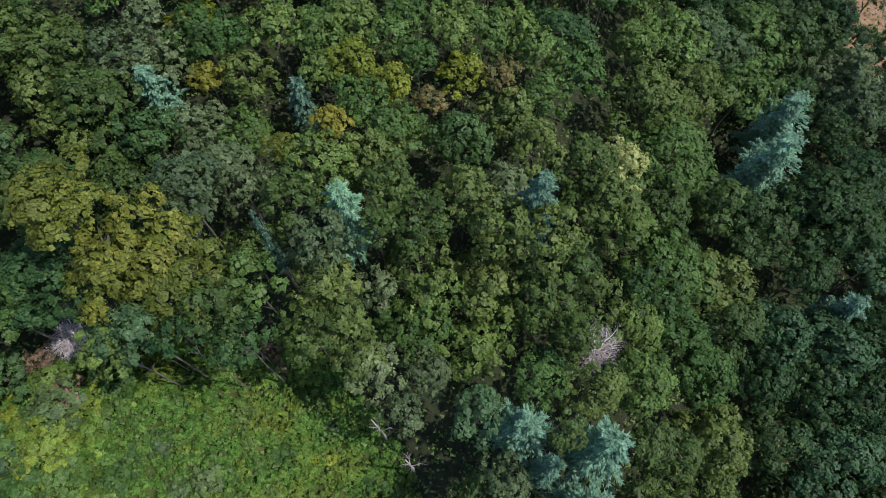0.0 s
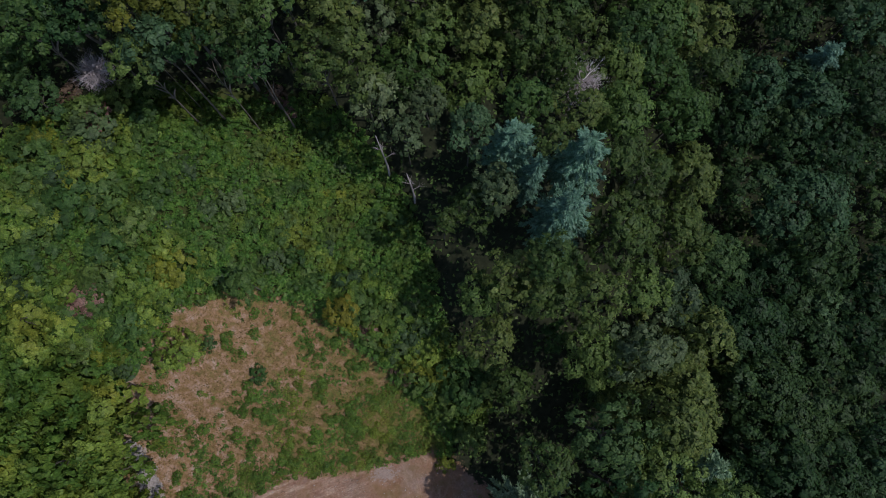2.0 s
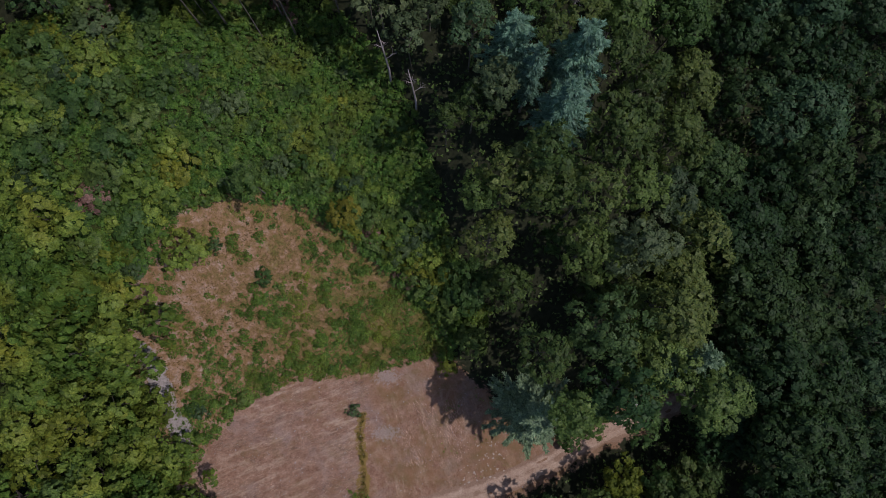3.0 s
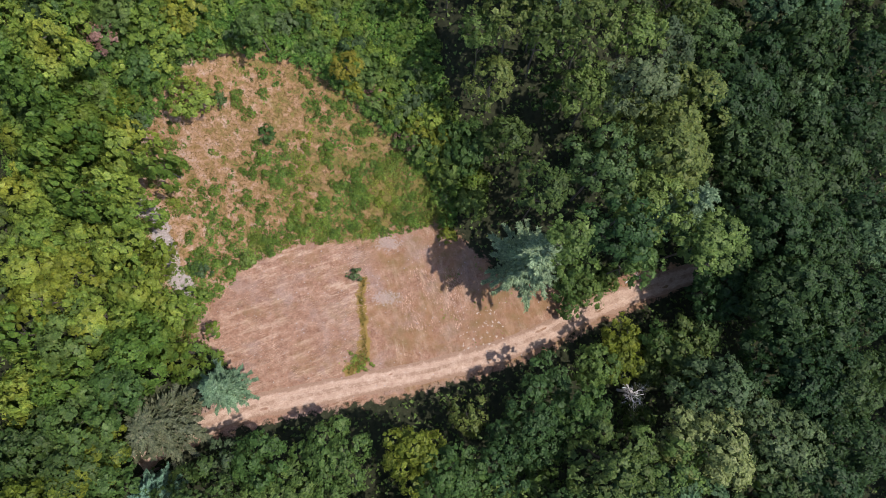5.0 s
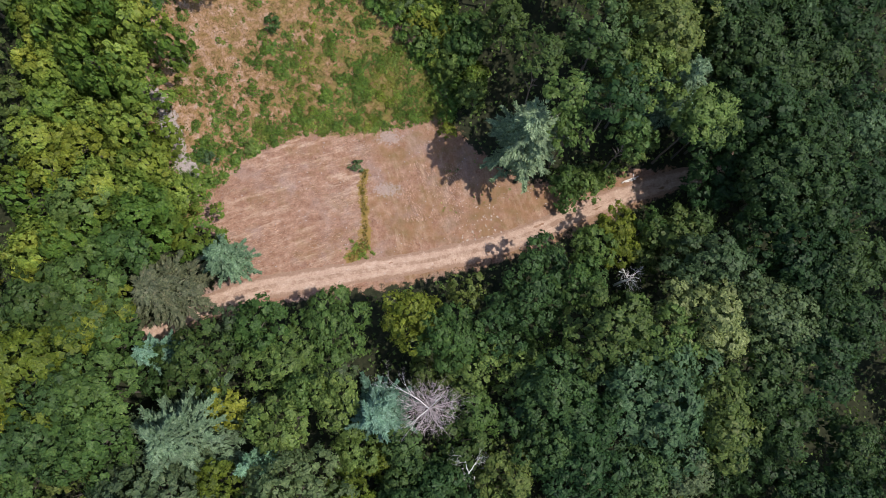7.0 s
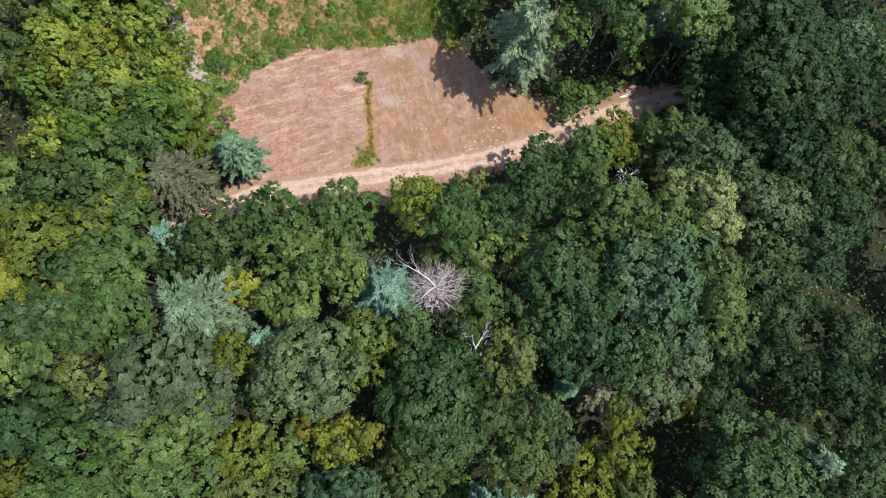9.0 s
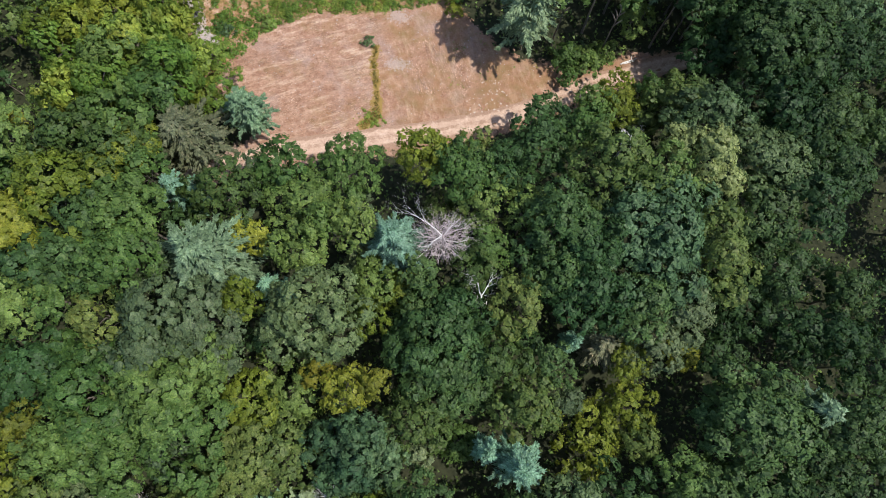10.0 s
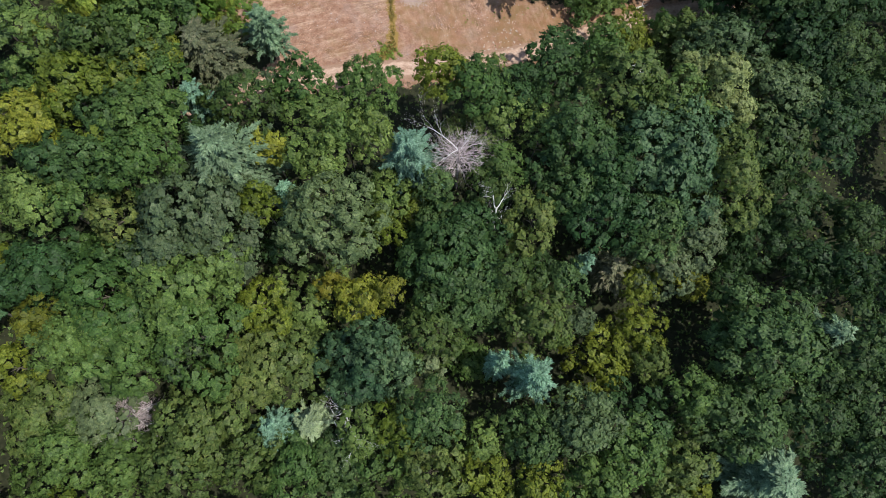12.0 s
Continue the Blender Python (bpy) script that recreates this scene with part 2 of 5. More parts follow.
def build_ground():
    xs = np.concatenate([-np.geomspace(3500, 66, 26), np.arange(-64, 66, 0.65), np.geomspace(66, 3500, 26)])
    ys = np.concatenate([-88 - np.geomspace(3500, 3, 26), np.arange(-88, 24, 0.65), 24 + np.geomspace(3, 3500, 26)])
    X, Y = np.meshgrid(xs, ys)
    x, y = X.ravel(), Y.ravel()
    z = ground(x, y)
    near = (np.abs(x) < 70) & (y > -95) & (y < 30)
    z += near * 0.10 * np.array([noise.noise((a * 0.35, b * 0.35, 0.0)) + 0.5 * noise.noise((a * 1.1, b * 1.1, 3.0)) for a, b in zip(x, y)])
    far = np.hypot(x, y + 30)
    z += 30 * np.clip((far - 320) / 1500, 0, 1) * np.sin(x * 0.0021 + 1) * np.cos(y * 0.0017)
    n, m = len(xs), len(ys)
    i = (np.arange(m - 1)[:, None] * n + np.arange(n - 1)).ravel()
    me = mesh_of("ground", np.stack([x, y, z], 1), np.stack([i, i + 1, i + n + 1, i + n], 1), [ground_material()], True)
    strip = edge_distance(x, y, STRIP, False)
    masks = {
        "bare": soft_step(edge_distance(x, y, BARE), 4.0),
        "slope": soft_step(edge_distance(x, y, SLOPE) + 2.0, 4.0),
        "mound": soft_step(edge_distance(x, y, MOUND), 3.0),
        "strip": soft_step(0.7 + 0.4 * (y < -58) - strip, 1.6),
        "rubble": soft_step(1.5 - edge_distance(x, y, RUBBLE, False), 3.2),
        "grey": np.maximum(soft_step(0.75 - np.hypot((x + 10.6) / 3.2, (y + 50.3) / 1.5), 1.4), soft_step(0.7 - np.hypot((x + 10.3) / 3.0, (y + 40.3) / 1.8), 1.4)),
        "field": np.maximum(soft_step(1 - np.hypot((x - 118) / 16, (y - 118) / 15), 0.3), 0),
    }
    for k, v in masks.items():
        me.attributes.new(k, "FLOAT", "POINT").data.foreach_set("value", v.astype(np.float32))
    return tagged(new("ground", me), "uneven ground of dry mown earth, weeds and dark forest floor", "ground", kind="structure")


def ground_material():
    mat, nt, out = nodes_of("earth_and_grass")
    v = place_vector(nt)

    def mask(name):
        a = nt.nodes.new("ShaderNodeAttribute")
        a.attribute_name = name
        return a.outputs["Fac"]

    def broken(name, amount, scale=0.9):
        n = noise_tex(nt, scale, 5.0, v, 0.65)
        m = maths(nt, "ADD", mask(name), maths(nt, "MULTIPLY", maths(nt, "SUBTRACT", n, 0.5), amount))
        r = nt.nodes.new("ShaderNodeMapRange")
        r.inputs["From Min"].default_value, r.inputs["From Max"].default_value = 0.4, 0.6
        nt.links.new(m, r.inputs["Value"])
        return r.outputs[0]

    floor = ramp(nt, noise_tex(nt, 1.2, 6.0, v), [(0.35, (0.017, 0.021, 0.011)), (0.6, (0.032, 0.035, 0.019)), (0.75, (0.028, 0.046, 0.016))])
    # mown earth: reddish dust, straw rows in two directions
    dust = ramp(nt, noise_tex(nt, 0.7, 8.0, v, 0.75), [(0.28, (0.165, 0.086, 0.056)), (0.5, (0.255, 0.146, 0.1)), (0.72, (0.375, 0.25, 0.185))])
    ashen = ramp(nt, noise_tex(nt, 0.16, 6.0, v, 0.65), [(0.5, (0, 0, 0)), (0.68, (0.7, 0.7, 0.7))])
    dust = mix(nt, ashen, dust, (0.27, 0.2, 0.175))
    rows = noise_tex(nt, 1.0, 6.0, place_vector(nt, -20, (0.16, 1.2, 1)), 0.7)
    rows2 = noise_tex(nt, 1.0, 6.0, place_vector(nt, -18, (1.0, 0.2, 1)), 0.7)
    east = maths(nt, "MULTIPLY_ADD", sep_x(nt, v), 0.3)
    east.node.inputs[2].default_value, east.node.use_clamp = 4.2, True
    side = mix(nt, east, rows, rows2)
    straw = ramp(nt, side, [(0.5, (0, 0, 0)), (0.66, (1, 1, 1))])
    mown = ramp(nt, noise_tex(nt, 0.11, 4.0, v, 0.6), [(0.38, (0.2, 0.2, 0.2)), (0.62, (0.85, 0.85, 0.85))])
    dust = mix(nt, mix(nt, 1.0, straw, mown, "MULTIPLY"), dust, (0.46, 0.34, 0.25))
    specks = ramp(nt, noise_tex(nt, 3.2, 7.0, v, 0.8), [(0.32, (0.42, 0.4, 0.36)), (0.46, (0.95, 0.95, 0.95)), (0.56, (1.05, 1.05, 1.05)), (0.68, (1.5, 1.45, 1.4))])
    dust = mix(nt, 1.0, dust, specks, "MULTIPLY")
    weeds = ramp(nt, maths(nt, "ADD", noise_tex(nt, 0.22, 6.0, v, 0.7), maths(nt, "MULTIPLY", east, 0.13)), [(0.52, (0, 0, 0)), (0.72, (1, 1, 1))])
    tan = ramp(nt, noise_tex(nt, 0.45, 6.0, v, 0.7), [(0.35, (0.15, 0.105, 0.04)), (0.6, (0.24, 0.132, 0.07))])
    dust = mix(nt, maths(nt, "MULTIPLY", weeds, 0.75), dust, tan)
    # the bank: rusty dry grass, pale bare soil, some green
    lie = maths(nt, "ADD", noise_tex(nt, 0.55, 8.0, v, 0.75), maths(nt, "MULTIPLY", sep_x(nt, v), -0.0036))
    bank = ramp(nt, lie, [(0.4, (0.07, 0.085, 0.024)), (0.51, (0.145, 0.125, 0.04)), (0.6, (0.24, 0.145, 0.07)), (0.69, (0.32, 0.2, 0.125)), (0.775, (0.39, 0.28, 0.22))])
    grassy = maths(nt, "ADD", noise_tex(nt, 0.3, 6.0, v, 0.7), maths(nt, "MULTIPLY", sep_x(nt, v), 0.006))
    bank = mix(nt, ramp(nt, grassy, [(0.36, (0, 0, 0)), (0.58, (0.7, 0.7, 0.7))]), bank, (0.155, 0.15, 0.034))
    bank = mix(nt, 1.0, bank, specks, "MULTIPLY")
    under = ramp(nt, noise_tex(nt, 0.8, 6.0, v), [(0.35, (0.03, 0.045, 0.012)), (0.65, (0.075, 0.085, 0.025))])
    gravel = ramp(nt, noise_tex(nt, 7.0, 5.0, v, 0.8), [(0.35, (0.2, 0.165, 0.15)), (0.65, (0.46, 0.4, 0.37))])
    col = mix(nt, broken("mound", 0.6), floor, under)
    col = mix(nt, broken("slope", 1.6, 0.5), col, bank)
    col = mix(nt, broken("bare", 1.7, 0.8), col, dust)
    col = mix(nt, broken("strip", 1.8, 1.3), col, mix(nt, noise_tex(nt, 1.5, 4.0, v), (0.17, 0.13, 0.035), (0.27, 0.165, 0.06)))
    col = mix(nt, broken("rubble", 1.6, 0.9), col, gravel)
    col = mix(nt, maths(nt, "MULTIPLY", broken("grey", 2.4, 2.6), 0.5), col, gravel)
    col = mix(nt, broken("field", 0.5), col, dust)
    p = add(nt, "ShaderNodeBsdfPrincipled", Roughness=0.95)
    p.inputs["Specular IOR Level"].default_value = 0.1
    nt.links.new(col, p.inputs["Base Color"])
    b = add(nt, "ShaderNodeBump", Strength=0.7, Distance=0.12)
    nt.links.new(noise_tex(nt, 2.5, 8.0, v, 0.75), b.inputs["Height"])
    nt.links.new(b.outputs[0], p.inputs["Normal"])
    nt.links.new(p.outputs[0], out.inputs["Surface"])
    return mat


def road_material():
    mat, nt, out = nodes_of("sandy_track")
    v = place_vector(nt)
    base = ramp(nt, noise_tex(nt, 0.9, 8.0, v, 0.8), [(0.3, (0.29, 0.185, 0.135)), (0.5, (0.4, 0.28, 0.21)), (0.72, (0.52, 0.4, 0.32))])
    a = nt.nodes.new("ShaderNodeAttribute")
    a.attribute_name = "worn"
    n = maths(nt, "ADD", a.outputs["Fac"], maths(nt, "MULTIPLY", maths(nt, "SUBTRACT", noise_tex(nt, 0.5, 8.0, v, 0.75), 0.5), 2.2))
    col = mix(nt, ramp(nt, n, [(0.3, (0, 0, 0)), (0.65, (1, 1, 1))]), (0.26, 0.165, 0.115), base)
    specks = ramp(nt, noise_tex(nt, 5.0, 6.0, v, 0.8), [(0.35, (0.72, 0.68, 0.62)), (0.5, (1, 1, 1)), (0.68, (1.2, 1.2, 1.2))])
    col = mix(nt, 1.0, col, specks, "MULTIPLY")
    p = add(nt, "ShaderNodeBsdfPrincipled", Roughness=0.95)
    nt.links.new(col, p.inputs["Base Color"])
    b = add(nt, "ShaderNodeBump", Strength=0.5, Distance=0.08)
    nt.links.new(noise_tex(nt, 4.0, 6.0, v, 0.7), b.inputs["Height"])
    nt.links.new(b.outputs[0], p.inputs["Normal"])
    nt.links.new(p.outputs[0], out.inputs["Surface"])
    return mat


def along(pts, step):
    """Even points along a line, with the way there."""
    p = np.array(pts, float)
    # rounded corners
    for _ in range(3):
        q = np.empty((2 * len(p) - 2, 2))
        q[0::2], q[1::2] = 0.75 * p[:-1] + 0.25 * p[1:], 0.25 * p[:-1] + 0.75 * p[1:]
        p = np.vstack([p[:1], q, p[-1:]])
    s = np.concatenate([[0], np.cumsum(np.hypot(*np.diff(p, axis=0).T))])
    u = np.arange(0, s[-1], step)
    xy = np.stack([np.interp(u, s, p[:, 0]), np.interp(u, s, p[:, 1])], 1)
    way = np.gradient(xy, axis=0)
    return xy, way / np.linalg.norm(way, axis=1)[:, None]


def build_road():
    xy, way = along(ROAD, 0.5)
    left = np.stack([-way[:, 1], way[:, 0]], 1)
    across = np.array([-2.2, -1.7, -1.25, -0.95, -0.65, -0.3, 0.3, 0.65, 0.95, 1.25, 1.7, 2.2])
    lift = np.array([-0.14, -0.01, 0.02, -0.05, -0.05, 0.05, 0.05, -0.05, -0.05, 0.02, -0.01, -0.14]) + 0.1
    worn = np.array([0, 0.2, 0.6, 1, 1, 0.5, 0.48, 1, 1, 0.7, 0.25, 0])
    v, w = [], []
    for i, (p, l) in enumerate(zip(xy, left)):
        wide = 1 + 0.14 * noise.noise((i * 0.11, 0, 5.0))
        for a, up, k in zip(across, lift, worn):
            q = p + l * (a * wide + 0.12 * noise.noise((i * 0.3, a * 2, 1.0)))
            v.append((q[0], q[1], float(ground(q[0], q[1])) + up + 0.04 * noise.noise((i * 0.4, a, 2.0))))
            w.append(k)
    m = len(across)
    f = [(i * m + j, i * m + j + 1, (i + 1) * m + j + 1, (i + 1) * m + j) for i in range(len(xy) - 1) for j in range(m - 1)]
    me = mesh_of("road", np.array(v), f, [road_material()], True)
    me.attributes.new("worn", "FLOAT", "POINT").data.foreach_set("value", np.array(w, np.float32))
    return tagged(new("road", me), "sandy dirt track with two worn wheel ruts", "dirt track", kind="structure")


# ---- plants ----
rng = np.random.default_rng(7)


def unit(v):
    return v / np.maximum(np.linalg.norm(v, axis=-1, keepdims=True), 1e-9)


def sprays(centre, normal, size, slim=0.7, along_way=None):
    """Leaf sprays: small pointed blades lying across their normals. Gives verts and faces."""
    n = len(centre)
    rand = unit(rng.normal(size=(n, 3))) if along_way is None else along_way
    a = unit(rand - (rand * normal).sum(1, keepdims=True) * normal)
    b = np.cross(normal, a)
    L, W = size[:, None] * 0.62, size[:, None] * 0.62 * slim
    dip = normal * (0.12 * L)
    v = np.stack([centre - a * L * 0.6 + b * W - dip, centre - a * L * 0.6 - b * W, centre + a * L], 1).reshape(-1, 3)
    f = np.arange(n * 3).reshape(-1, 3)
    return v, f


def tube(path, radii, sides=6):
    """A tapered tube along points. Gives verts and faces."""
    v, f = [], []
    path = [Vector(p) for p in path]
    for k, (p, r) in enumerate(zip(path, radii)):
        d = (path[min(k + 1, len(path) - 1)] - path[max(k - 1, 0)]).normalized()
        a = d.orthogonal().normalized()
        b = d.cross(a)
        v += [tuple(p + (a * math.cos(6.2832 * s / sides) + b * math.sin(6.2832 * s / sides)) * r) for s in range(sides)]
    for k in range(len(path) - 1):
        f += [(k * sides + s, k * sides + (s + 1) % sides, (k + 1) * sides + (s + 1) % sides, (k + 1) * sides + s) for s in range(sides)]
    f.append(tuple(range((len(path) - 1) * sides, len(path) * sides)))
    return v, f


def joined(pieces):
    v, f = [], []
    for pv, pf in pieces:
        o = len(v)
        v += [tuple(p) for p in pv]
        f += [tuple(i + o for i in q) for q in pf]
    return v, f


def crown_mesh(name, r, leaf, seed, tall=1.0):
    """A broad crown with its top near the origin: big uneven lobes, each of many clumps of leaf sprays, over a loose inner filling."""
    global rng
    rng = np.random.default_rng(seed)
    deep = r * rng.uniform(1.5, 2.0) * tall
    count = int(rng.integers(8, 12) + r * 0.8)
    k = np.arange(count) + 0.5
    up = 1 - 1.15 * k / count
    turn = k * 2.39996 + rng.uniform(0, 6)
    lobe_r = r * rng.uniform(0.24, 0.46, count)
    lobe_r[0] = r * 0.46
    flat = np.sqrt(np.clip(1 - up * up, 0, 1))
    out = (r * 1.12 - lobe_r * 0.8) * rng.uniform(0.62, 1.34, count)
    lobes = np.stack([np.cos(turn) * flat * out, np.sin(turn) * flat * out, -deep * 0.55 + up * (deep * 0.55 - lobe_r * 0.5) * rng.uniform(0.62, 1.15, count)], 1)
    cs, ns, sh, sz, stars = [], [], [], [], []
    clump = 0.42 + 0.05 * r
    for p, lr in zip(lobes, lobe_r):
        m = max(int(4.0 * lr * lr / (clump * clump)), 5)
        d = unit(rng.normal(size=(m, 3)))
        d[:, 2] = np.abs(d[:, 2]) - 0.4 * rng.random(m)
        d = unit(d + 0.3 * unit(p * [1, 1, 0.2] + [0, 0, 0.5 * r]))
        q = p + d * (lr * rng.uniform(0.72, 1.12, m))[:, None] * [1, 1, 0.85 * min(tall, 1.5)]
        for c, w in zip(q, d):
            cr = clump * rng.uniform(0.6, 1.35)
            n = max(int(2.35 * (cr / leaf) ** 2), 4)
            e = unit(rng.normal(size=(n, 3)) + 0.9 * w + [0, 0, 0.45])
            cs.append(c + e * (cr * rng.uniform(0.55, 1.15, n))[:, None] * [1, 1, 0.7])
            ns.append(unit(e + 0.35 * rng.normal(size=(n, 3)) + [0, 0, 0.45]))
            sh.append(unit(0.8 * e + 0.55 * w + [0, 0, 0.25] + 0.14 * rng.normal(size=(n, 3))))
            sz.append(leaf * rng.uniform(0.65, 1.35, n))
            stars.append((c + w * cr * 0.12, unit(w + [0, 0, 0.5] + 0.4 * rng.normal(size=3)), cr * rng.uniform(0.7, 0.9)))
    m = int(2.0 * r * r)
    d = unit(rng.normal(size=(m, 3)))
    cs.append(d * (r * 0.72 * rng.random(m) ** 0.4)[:, None] * [1, 1, deep / r * 0.42] + [0, 0, -deep * 0.66])
    ns.append(unit(d + [0, 0, 0.8] + 0.5 * rng.normal(size=(m, 3))))
    sh.append(ns[-1])
    sz.append(leaf * 1.9 * rng.uniform(0.65, 1.35, m))
    v, f = sprays(np.concatenate(cs), np.concatenate(ns), np.concatenate(sz))
    v, f, sh = v.tolist(), f.tolist(), np.repeat(np.concatenate(sh), 3, 0).tolist()
    # ragged fans of leaves inside the clumps, which close them
    for c, w, size in stars:
        side = unit(np.cross(w, rng.normal(size=3)))
        over = np.cross(w, side)
        o = len(v)
        for j in range(5):
            t = 1.2566 * j + rng.uniform(-0.35, 0.35)
            v.append((c + size * rng.uniform(0.6, 1.15) * (side * math.cos(t) + over * math.sin(t)) + w * rng.uniform(-0.22, 0.1) * size).tolist())
        f.append(list(range(o, o + 5)))
        sh += [w.tolist()] * 5
    me = mesh_of(name, v, f, [LEAF["mid"]], normals=sh)
    me["deep"] = float(deep)
    return me


def conifer_mesh(name, r, h, seed):
    """Whorls of drooping boughs set with needle tufts; the top at the origin."""
    global rng
    rng = np.random.default_rng(seed)
    cs, ns, ws, sz = [], [], [], []
    levels = int(9 + h * 0.26)
    for k in range(levels):
        f = (k + 0.35) / levels
        reach = r * (0.2 + 0.8 * f**0.6) * (1 if f < 0.85 else 0.8)
        boughs = int(4 + 3.2 * f + rng.integers(0, 2))
        t0 = rng.uniform(0, 6.3)
        for j in range(boughs):
            a = t0 + 6.2832 * j / boughs + rng.uniform(-0.25, 0.25)
            length = reach * rng.uniform(0.6, 1.2)
            way = np.array([math.cos(a), math.sin(a), 0])
            side = np.array([-way[1], way[0], 0])
            m = int(12 + length * 25)
            u = rng.random(m) ** 0.7
            wide = length * 0.33 * np.sin(np.clip(u * 1.1 + 0.15, 0, 1) * 3.1) + 0.12
            w = rng.uniform(-1, 1, m) * wide
            drop = -h * f * 0.8 + 0.16 * length * np.sin(u * 2.2) - 0.2 * length * u**2 + rng.normal(0, 0.07, m)
            p = way * (u * length)[:, None] + side * w[:, None]
            p[:, 2] = drop - 0.18 * np.abs(w)
            cs.append(p)
            ns.append(unit(np.tile([0, 0, 1.0], (m, 1)) + 0.35 * way + 0.45 * rng.normal(size=(m, 3))))
            ws.append(unit(way + side * (w / (wide + 0.01) * 0.9)[:, None] + 0.25 * rng.normal(size=(m, 3))))
            sz.append(np.full(m, 0.5) * rng.uniform(0.7, 1.3, m))
    v, f = sprays(np.concatenate(cs), np.concatenate(ns), np.concatenate(sz), 0.42, np.concatenate(ws))
    me = mesh_of(name, v, f, [NEEDLE["blue"]])
    me["deep"] = float(h * 0.8)
    return me


def trunk_mesh(name, seed, limbs=7):
    """A tapered trunk with limbs, one metre wide crown space and one metre high, to be stretched."""
    r = random.Random(seed)
    bend = [(r.uniform(-0.04, 0.04), r.uniform(-0.04, 0.04)) for _ in range(5)]
    path = [(bend[k][0] * k, bend[k][1] * k, k / 4 * 0.93) for k in range(5)]
    parts = [tube(path, [0.075, 0.055, 0.045, 0.03, 0.01], 6)]
    for j in range(limbs):
        z = r.uniform(0.5, 0.82)
        a = j * 2.4 + r.uniform(-0.4, 0.4)
        reach = r.uniform(0.3, 0.55)
        parts.append(tube([(0, 0, z), (math.cos(a) * reach * 0.5, math.sin(a) * reach * 0.5, z + 0.06), (math.cos(a) * reach, math.sin(a) * reach, z + 0.1)], [0.025, 0.016, 0.006], 3))
    v, f = joined(parts)
    return mesh_of(name, v, f, [BARK], True)


CROWNS, TALL = {}, {}
for size, leaf in ((2.2, 0.31), (3.4, 0.345), (4.8, 0.375), (6.6, 0.405), (8.8, 0.435)):
    CROWNS[size] = [crown_mesh("crown", size, leaf, int(size * 100) + s) for s in range(5)]
    TALL[size] = [crown_mesh("crown", size, leaf, int(size * 100) + 50 + s, 1.45) for s in range(4)]
PINES = {size: [conifer_mesh("foliage", size, tall, int(size * 77) + s) for s in range(3)] for size, tall in ((2.4, 11.0), (4.2, 17.0), (5.6, 22.0))}
TRUNKS = [trunk_mesh("trunk", s) for s in range(4)]
BEAM = [trunk_mesh("stem", 50 + s, 0) for s in range(2)]

LOOKS = {
    "mid": ("maple_tree", "leafy broadleaf tree with a mid-green rounded crown"),
    "olive": ("birch_tree", "tall broadleaf tree with an olive-green ragged crown"),
    "dark": ("oak_tree", "dense broadleaf tree with a dark green crown"),
    "teal": ("oak_tree", "spreading oak with a dense blue-green crown"),
    "lime": ("ash_tree", "broadleaf tree with a bright yellow-green crown"),
    "deep": ("oak_tree", "tall oak with a dense deep green crown"),
    "golden": ("ash_tree", "spreading broadleaf tree with a golden-green crown"),
    "thicket": ("thicket_tree", "low dense tree with mottled yellow-green leaves"),
    "yellow": ("ash_tree", "small broadleaf tree with leaves turning yellow"),
    "grey": ("willow_tree", "thinning broadleaf tree with a dull grey-green crown"),
    "sage": ("linden_tree", "round-topped broadleaf tree with a sage-green crown"),
    "cream": ("flowering_tree", "broadleaf tree with a pale cream-green crown"),
    "rust": ("maple_tree", "broadleaf tree with some rust-brown leaves"),
}


def set_material(ob, mat):
    ob.material_slots[0].link = "OBJECT"
    ob.material_slots[0].material = mat


def stand(name, x, y, h, label, category, group):
    z = float(ground(x, y))
    root = tagged(new(name), label, category, group)
    root.empty_display_size = 0.5
    root.matrix_basis = pose(x, y, z - 0.1)
    return root


def child(name, me, root, m):
    ob = new(name, me)
    ob.parent = root
    ob.matrix_basis = m
    return ob


pick = random.Random(3)
TREES = []


def broadleaf(x, y, h, r, look_name, under=False):
    size = min(CROWNS, key=lambda s: abs(math.log(s / r)))
    crown = pick.choice((TALL if look_name in ("olive", "grey", "cream") else CROWNS)[size])
    s = 1.05 * r / size
    name, label = LOOKS[look_name]
    if under:
        name, label = "young_tree", label.replace("tall ", "").replace("broadleaf tree", "young tree below the canopy")
    root = stand(name, x, y, h, label, "tree", "woodland trees")
    turn = pick.uniform(0, 360)
    high = min(s * pick.uniform(0.9, 1.15), h * 0.85 / crown["deep"])
    if look_name == "thicket":
        high = h * 0.97 / crown["deep"]
    c = child("crown", crown, root, pose(0, 0, h + 0.1, 0, 0, turn) @ Matrix.Diagonal((s, s * pick.uniform(0.88, 1.12), high, 1)))
    set_material(c, LEAF[look_name])
    child("trunk", pick.choice(TRUNKS), root, pose(0, 0, 0, 0, 0, turn) @ Matrix.Diagonal((r * 0.8, r * 0.8, h * 0.88, 1)))
    TREES.append((x, y, r))


